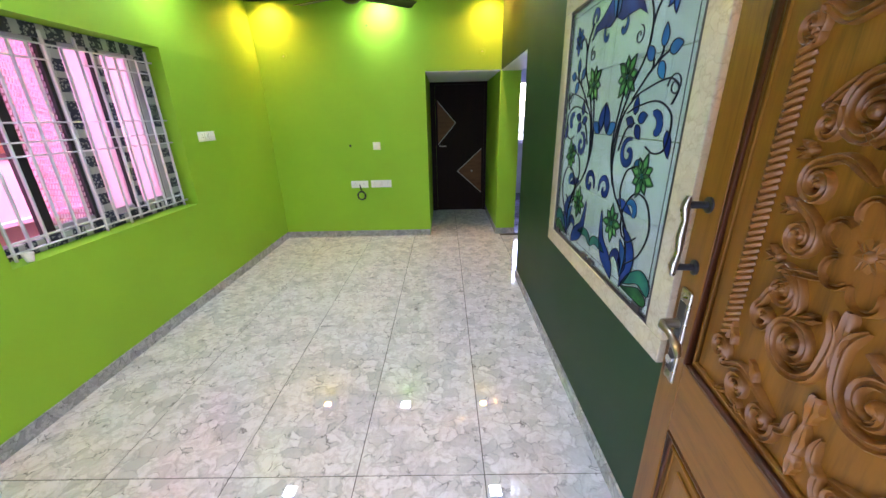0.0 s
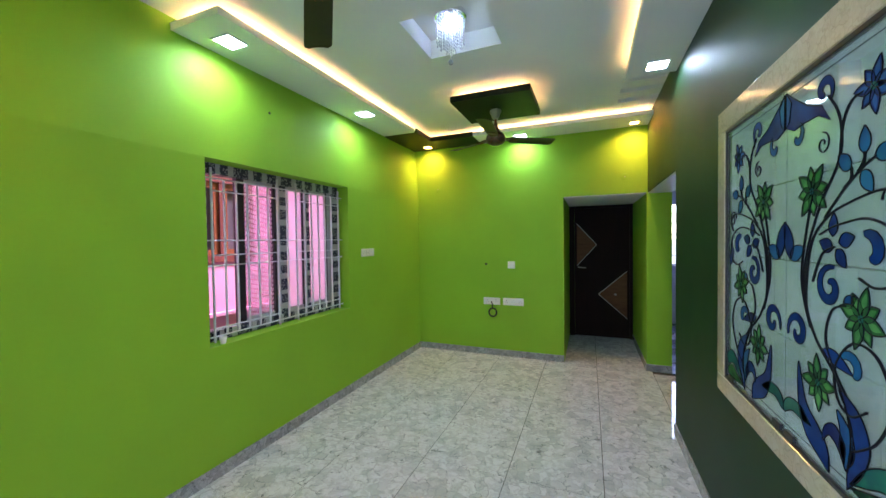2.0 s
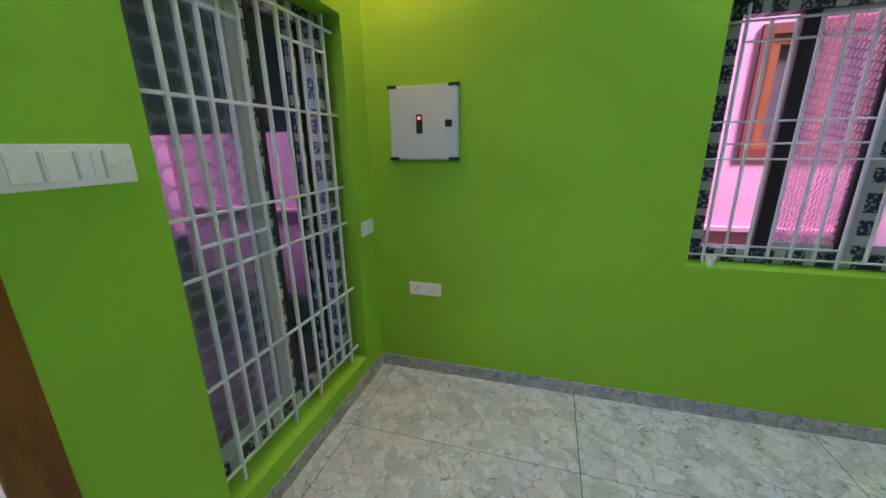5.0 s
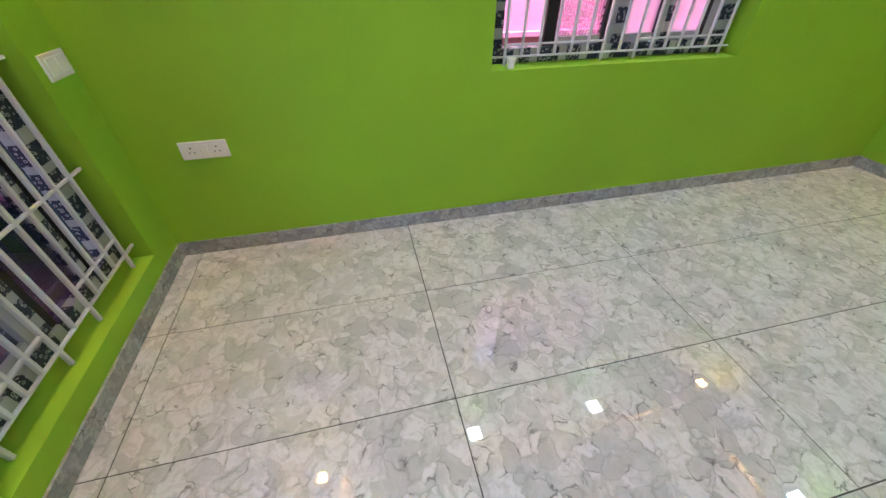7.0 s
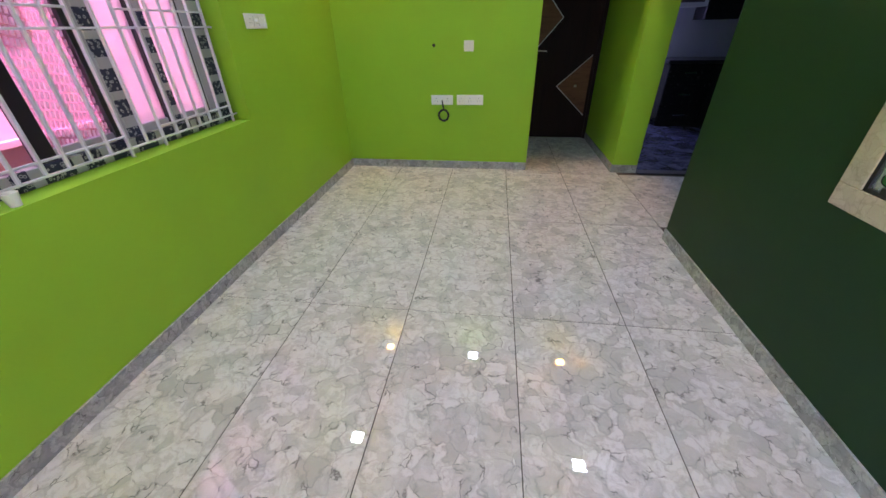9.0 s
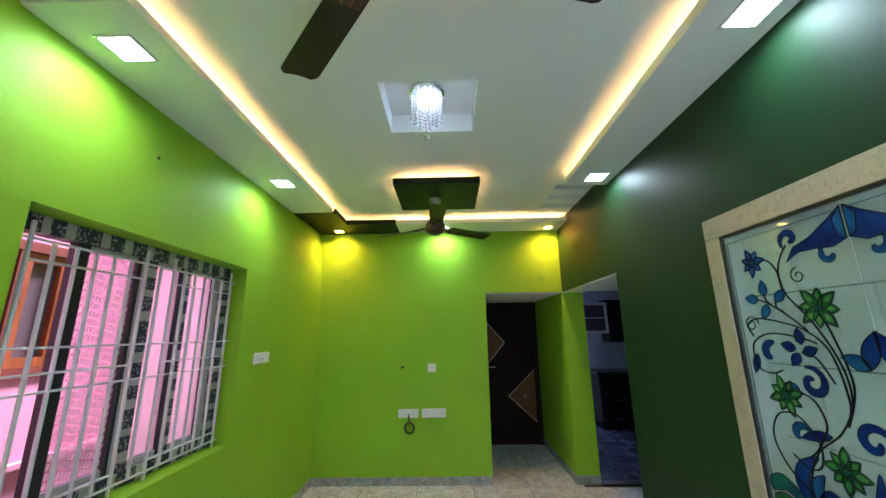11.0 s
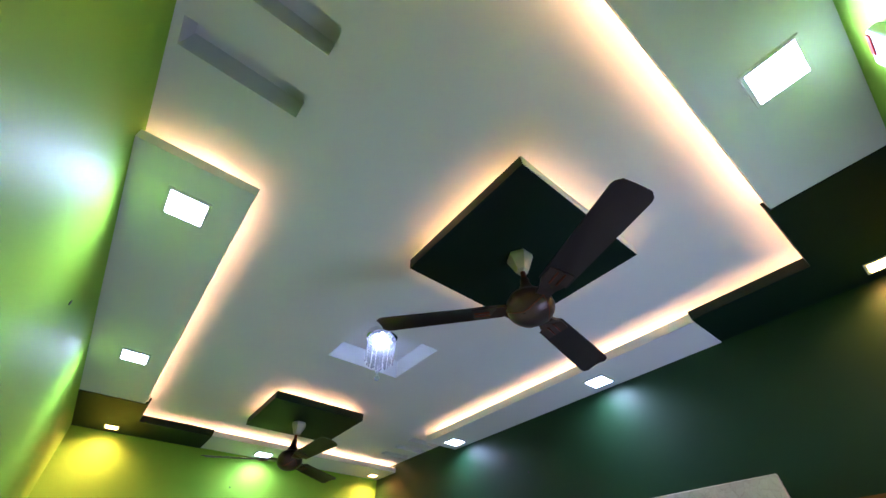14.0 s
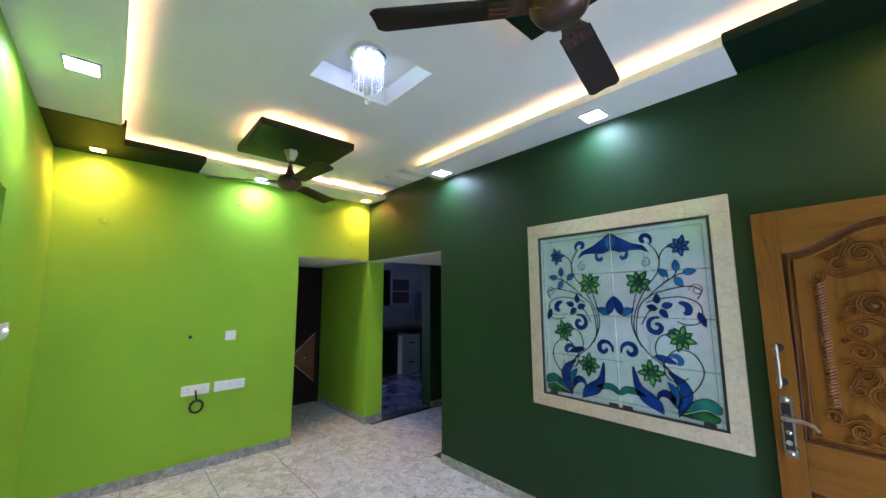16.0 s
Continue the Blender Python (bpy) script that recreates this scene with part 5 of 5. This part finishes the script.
    # flowers and sprays
    flower(0.74, 0.875, 0.115, BLUE, 20, 7)
    flower(0.29, 0.69, 0.15, LEAFG, 8, 8)
    flower(0.68, 0.40, 0.14, LEAFG, 30, 8)
    flower(0.36, 0.21, 0.14, LEAFG, 50, 8)
    for u, v, a in ((0.60, 0.722, 140), (0.69, 0.745, 92), (0.75, 0.735, 8), (0.67, 0.712, -55)):
        leaf(u, v, a, 0.125, 0.038, SKYB)
    for u, v, a in ((0.47, 0.575, 85), (0.52, 0.56, 15), (0.47, 0.545, 160), (0.50, 0.545, -50)):
        leaf(u, v, a, 0.115, 0.036, BLUE)
    leaf(0.07, 0.51, 95, 0.24, 0.05, BLUE, 0.5)
    leaf(0.07, 0.51, 40, 0.17, 0.045, SKYB, -0.6)
    whorl(0.72, 0.535, 0.10, 0.5, 110, -1, BLUE, 0.075)
    leaf(0.86, 0.535, -70, 0.16, 0.034, BLUE)
    whorl(0.45, 0.455, 0.105, 1.15, 70, 1, BLUE, 0.055)
    leaf(0.56, 0.42, 30, 0.10, 0.03, SKYB)
    whorl(0.15, 0.315, 0.105, 1.1, -160, -1, BLUE, 0.055)
    leaf(0.40, 0.30, -8, 0.24, 0.034, BLUE, -0.25)
    whorl(0.62, 0.275, 0.095, 0.55, 150, -1, SKYB, 0.06)
    # foot
    def blade(material, *pts):
        shape(smooth_line(list(pts) + [pts[0]], 5)[:-1], material, 0, True, "leaf")
    blade(BLUE, (0.60, 0.012), (0.70, 0.07), (0.745, 0.135), (0.68, 0.195), (0.53, 0.225), (0.62, 0.165), (0.635, 0.11), (0.60, 0.06))
    blade(SKYB, (0.585, 0.05), (0.645, 0.09), (0.63, 0.14), (0.52, 0.175), (0.545, 0.13), (0.54, 0.09))
    blade(BLUE, (0.575, 0.06), (0.58, 0.105), (0.50, 0.135), (0.42, 0.115), (0.405, 0.075), (0.455, 0.10), (0.52, 0.09))
    blade(BLUE, (0.46, 0.010), (0.45, 0.06), (0.37, 0.10), (0.25, 0.14), (0.17, 0.235), (0.17, 0.13), (0.24, 0.06), (0.35, 0.03))
    blade(TEALG, (0.62, 0.03), (0.72, 0.09), (0.86, 0.125), (0.97, 0.10), (0.96, 0.06), (0.84, 0.075), (0.72, 0.05))
    blade(LEAFG, (0.62, 0.022), (0.74, 0.045), (0.86, 0.065), (0.955, 0.045), (0.93, 0.02), (0.76, 0.018))
    blade(TEALG, (0.30, 0.085), (0.20, 0.115), (0.08, 0.118), (0.01, 0.095), (0.01, 0.065), (0.10, 0.085), (0.20, 0.082))
    # stems
    vine((0.60, 0.05), (0.62, 0.14), (0.52, 0.24), (0.33, 0.32), (0.22, 0.42), (0.24, 0.53), (0.36, 0.65), (0.50, 0.74), (0.53, 0.80), (0.50, 0.86), (0.42, 0.91))
    vine((0.33, 0.32), (0.24, 0.40), (0.28, 0.55), (0.42, 0.62), (0.60, 0.65), (0.80, 0.665), (0.90, 0.64), (0.86, 0.60))
    vine((0.28, 0.34), (0.19, 0.46), (0.24, 0.60), (0.30, 0.68))
    vine((0.52, 0.76), (0.54, 0.83), (0.60, 0.87), (0.68, 0.875))
    vine((0.36, 0.58), (0.50, 0.60), (0.72, 0.61), (0.88, 0.57), (0.87, 0.49), (0.76, 0.47), (0.66, 0.485))
    vine((0.40, 0.62), (0.55, 0.68), (0.68, 0.72), (0.76, 0.735))
    vine((0.55, 0.685), (0.60, 0.70), (0.60, 0.725))
    vine((0.64, 0.71), (0.68, 0.73), (0.69, 0.75))
    vine((0.30, 0.46), (0.38, 0.53), (0.48, 0.55))
    vine((0.58, 0.42), (0.47, 0.40), (0.42, 0.33), (0.50, 0.26), (0.58, 0.22))
    vine((0.62, 0.10), (0.78, 0.16), (0.86, 0.25), (0.78, 0.33), (0.62, 0.34), (0.50, 0.27), (0.52, 0.20), (0.62, 0.18), (0.72, 0.21))
    whorl(0.86, 0.645, 0.07, 1.4, 180, -1)
    # clips at the foot and the seam
    for u in (0.87, 0.08):
        a = at(u, 0.0)
        part("clip", box(a[0] - 0.006, a[0] + 0.008, a[1] - 0.03, a[1] + 0.03, GZ0 + 0.006, GZ0 + 0.034, 0.003), BLACK, door_, "black glass clip")


glass_door(1)
glass_door(-1)

# ---- passage door ----
pd = thing("door_2", (2.57, 6.42, 0), "closed dark walnut door with two brown diamond insets", "door")
part("frame", solid((2.022, 2.942), (6.40, 6.46), (0, 2.097), [(2.10, 2.90, 0, 9, -1, 2.05)]), DOOR_DARK, pd)
leaf_ = part("leaf", box(2.102, 2.898, 6.42, 6.455, 0.006, 2.048, 0.003), DOOR_DARK, pd)


def inset(pts, name):
    bm = bmesh.new()
    a = [bm.verts.new((x, 6.412, z)) for x, z in pts]
    b_ = [bm.verts.new((x, 6.421, z)) for x, z in pts]
    bm.faces.new(a)
    for i in range(len(a)):
        j = (i + 1) % len(a)
        bm.faces.new((a[i], a[j], b_[j], b_[i]))
    part(name, bm, DOOR_INSET, leaf_, "brown veneer inset with a pale edge")
    for i in range(len(pts)):
        p, q = pts[i], pts[(i + 1) % len(pts)]
        if abs(p[0] - q[0]) > 0.05:
            part("edging", tube([(p[0], 6.411, p[1]), (q[0], 6.411, q[1])], 0.005, None, 6), CHAMPAGNE, leaf_)


inset([(2.862, 1.055), (2.455, 0.685), (2.862, 0.315)], "inset")
inset([(2.135, 1.81), (2.43, 1.47), (2.135, 1.13)], "inset")
part("knob", lathe([(0, 0), (0.016, 0), (0.02, 0.02), (0.01, 0.03), (0, 0.03)], (2.70, 6.41, 0.675), None, 14), NICKEL, leaf_, "", True)
part("handle", tube([(2.16, 6.415, 1.11), (2.16, 6.37, 1.11), (2.17, 6.365, 1.11), (2.27, 6.365, 1.105)], 0.009, None, 8), NICKEL, leaf_, "nickel lever", True)

# ---- kitchen beyond the lobby ----
structure("floor_kitchen", box(3.2, 6.6, 5.05, 7.8, -0.002, 0.004), marble("slate_blue_kitchen_tile", (0.16, 0.17, 0.26), (0.05, 0.055, 0.10), (0.02, 0.02, 0.04), 0.2, 0.35, False), "dark blue-grey patterned kitchen floor", "floor")
structure("floor_threshold", box(3.2, 4.02, 4.93, 5.05, -0.002, 0.016, 0.003), BLACK, "polished black stone threshold of the kitchen", "trim")


def cabinet(x0, x1, y0, y1, z0, z1, material, doors, label, front="y", handle=True, glazed=False):
    root = thing("cabinet", ((x0 + x1) / 2, (y0 + y1) / 2, z0), label, "cabinet", "kitchen cabinets")
    part("body", box(x0, x1, y0 + 0.02, y1, z0, z1, 0.002), material, root)
    w = (x1 - x0) / doors
    for k in range(doors):
        a, b_ = x0 + k * w + 0.003, x0 + (k + 1) * w - 0.003
        if glazed:
            d = part("door", solid((a, b_), (y0 - 0.002, y0 + 0.02), (z0 + 0.003, z1 - 0.003), [(a + 0.05, b_ - 0.05, -9, 99, z0 + 0.05, z1 - 0.05)]), PALE_LAM, root)
            part("pane", box(a + 0.05, b_ - 0.05, y0 + 0.006, y0 + 0.01, z0 + 0.05, z1 - 0.05), CURTAIN, d)
            part("shelf_edge", box(a + 0.05, b_ - 0.05, y0 + 0.002, y0 + 0.006, (z0 + z1) / 2 - 0.01, (z0 + z1) / 2 + 0.01), PALE_LAM, d)
        else:
            d = part("door", box(a, b_, y0, y0 + 0.02, z0 + 0.003, z1 - 0.003, 0.002), material, root)
            if handle:
                part("handle", box((a + b_) / 2 - 0.06, (a + b_) / 2 + 0.06, y0 - 0.02, y0, z1 - 0.14, z1 - 0.12, 0.003), CHROME, d)
    return root


def drawers(x0, x1, y0, y1, z0, z1, label, n, material, grip):
    root = thing("drawer_unit", ((x0 + x1) / 2, (y0 + y1) / 2, z0), label, "drawer unit", "kitchen cabinets")
    part("body", box(x0, x1, y0 + 0.02, y1, z0, z1, 0.002), material, root)
    h = (z1 - z0) / n
    for k in range(n):
        d = part("drawer", box(x0 + 0.003, x1 - 0.003, y0, y0 + 0.02, z0 + k * h + 0.003, z0 + (k + 1) * h - 0.003, 0.002), material, root)
        part("handle", box((x0 + x1) / 2 - 0.08, (x0 + x1) / 2 + 0.08, y0 - 0.02, y0, z0 + (k + 0.6) * h - 0.012, z0 + (k + 0.6) * h + 0.012, 0.003), grip, d)


drawers(4.15, 4.75, 7.2, 7.8, 0.0, 0.88, "dark laminate kitchen drawers with steel handles", 3, LACQUER, CHROME)
drawers(5.02, 5.5, 7.05, 7.8, 0.0, 0.80, "white kitchen drawer unit with black handles", 2, PALE_LAM, BLACK)
cabinet(4.75, 5.02, 7.2, 7.8, 0.0, 0.88, LACQUER, 1, "dark laminate base cabinet below the kitchen counter")
cabinet(5.5, 6.5, 7.2, 7.8, 0.0, 0.88, LACQUER, 2, "dark laminate base cabinet below the kitchen counter")
cabinet(4.0, 4.52, 7.45, 7.8, 1.58, 2.15, PALE_LAM, 1, "white glazed wall cabinet above the kitchen counter", "y", False, True)
cabinet(4.98, 5.55, 7.45, 7.8, 1.42, 2.05, PALE_LAM, 1, "white glazed wall cabinet above the kitchen counter", "y", False, True)
cabinet(4.52, 4.98, 7.45, 7.8, 1.42, 2.2, LACQUER, 1, "dark laminate wall cabinet above the kitchen counter", "y", False)
tagged(part("worktop", box(4.1, 6.55, 7.15, 7.8, 0.885, 0.93, 0.004), BLACK), "polished black stone kitchen worktop", "worktop")
for name, x0, x1, z0, z1 in (("window_3", 3.45, 3.95, 1.05, 2.2), ("window_4", 5.95, 6.3, 1.0, 1.75)):
    wk = thing(name, ((x0 + x1) / 2, 7.85, z0), "small barred kitchen window", "window", "", "structure")
    part("window_frame", solid((x0, x1), (7.86, 7.92), (z0, z1), [(x0 + 0.04, x1 - 0.04, 0, 9, z0 + 0.04, z1 - 0.04)]), UPVC, wk)
    if name == "window_4":
        part("blind", box(x0 + 0.04, x1 - 0.04, 7.88, 7.885, z0 + 0.04, z1 - 0.04), CURTAIN, wk, "dark pane")
        for k in range(4):
            x = x0 + 0.08 + 0.065 * k
            part("bar", box(x, x + 0.02, 7.855, 7.866, z0 + 0.02, z1 - 0.02, 0.003), PALE_LAM, wk, "white upright bar")
        continue
    for k in range(5):
        z = z0 + (z1 - z0) * (k + 1) / 6
        part("bar", tube([(x0 + 0.02, 7.85, z), (x1 - 0.02, 7.85, z)], 0.006, None, 8), BLACK, wk)

# ---- floor tiles ----
def tile_mesh(w, l):
    bm = box(0.0022, w - 0.0022, 0.0022, l - 0.0022, -0.012, 0.0, 0.0008, None, 1)
    me = bpy.data.meshes.new("tile")
    bm.to_mesh(me)
    bm.free()
    me.materials.append(TILE)
    return me


TILE_SIZES = {}


def lay(x0, x1, y0, y1):
    key = (round(x1 - x0, 3), round(y1 - y0, 3))
    if key not in TILE_SIZES:
        TILE_SIZES[key] = tile_mesh(*key)
    ob = new("tile", TILE_SIZES[key])
    ob.location = (x0, y0, 0)
    ob.parent = floor


ROWS_Y = [0.0, 0.1, 1.3, 2.5, 3.7, 4.9, 6.1, 6.6]
for ya, yb in zip(ROWS_Y, ROWS_Y[1:]):
    for k in range(11):
        xa, xb = 0.6 * k, min(0.6 * k + 0.6, 6.4)
        if ya == 4.9 and xa < 1.7:
            lay(xa, xb, 4.9, D)
        if ya >= 4.9 and not 1.7 < xa < 2.9 or xa > 2.9 and ya < 3.0 or xb - xa < 0.05:
            continue
        lay(xa, xb, ya, yb)
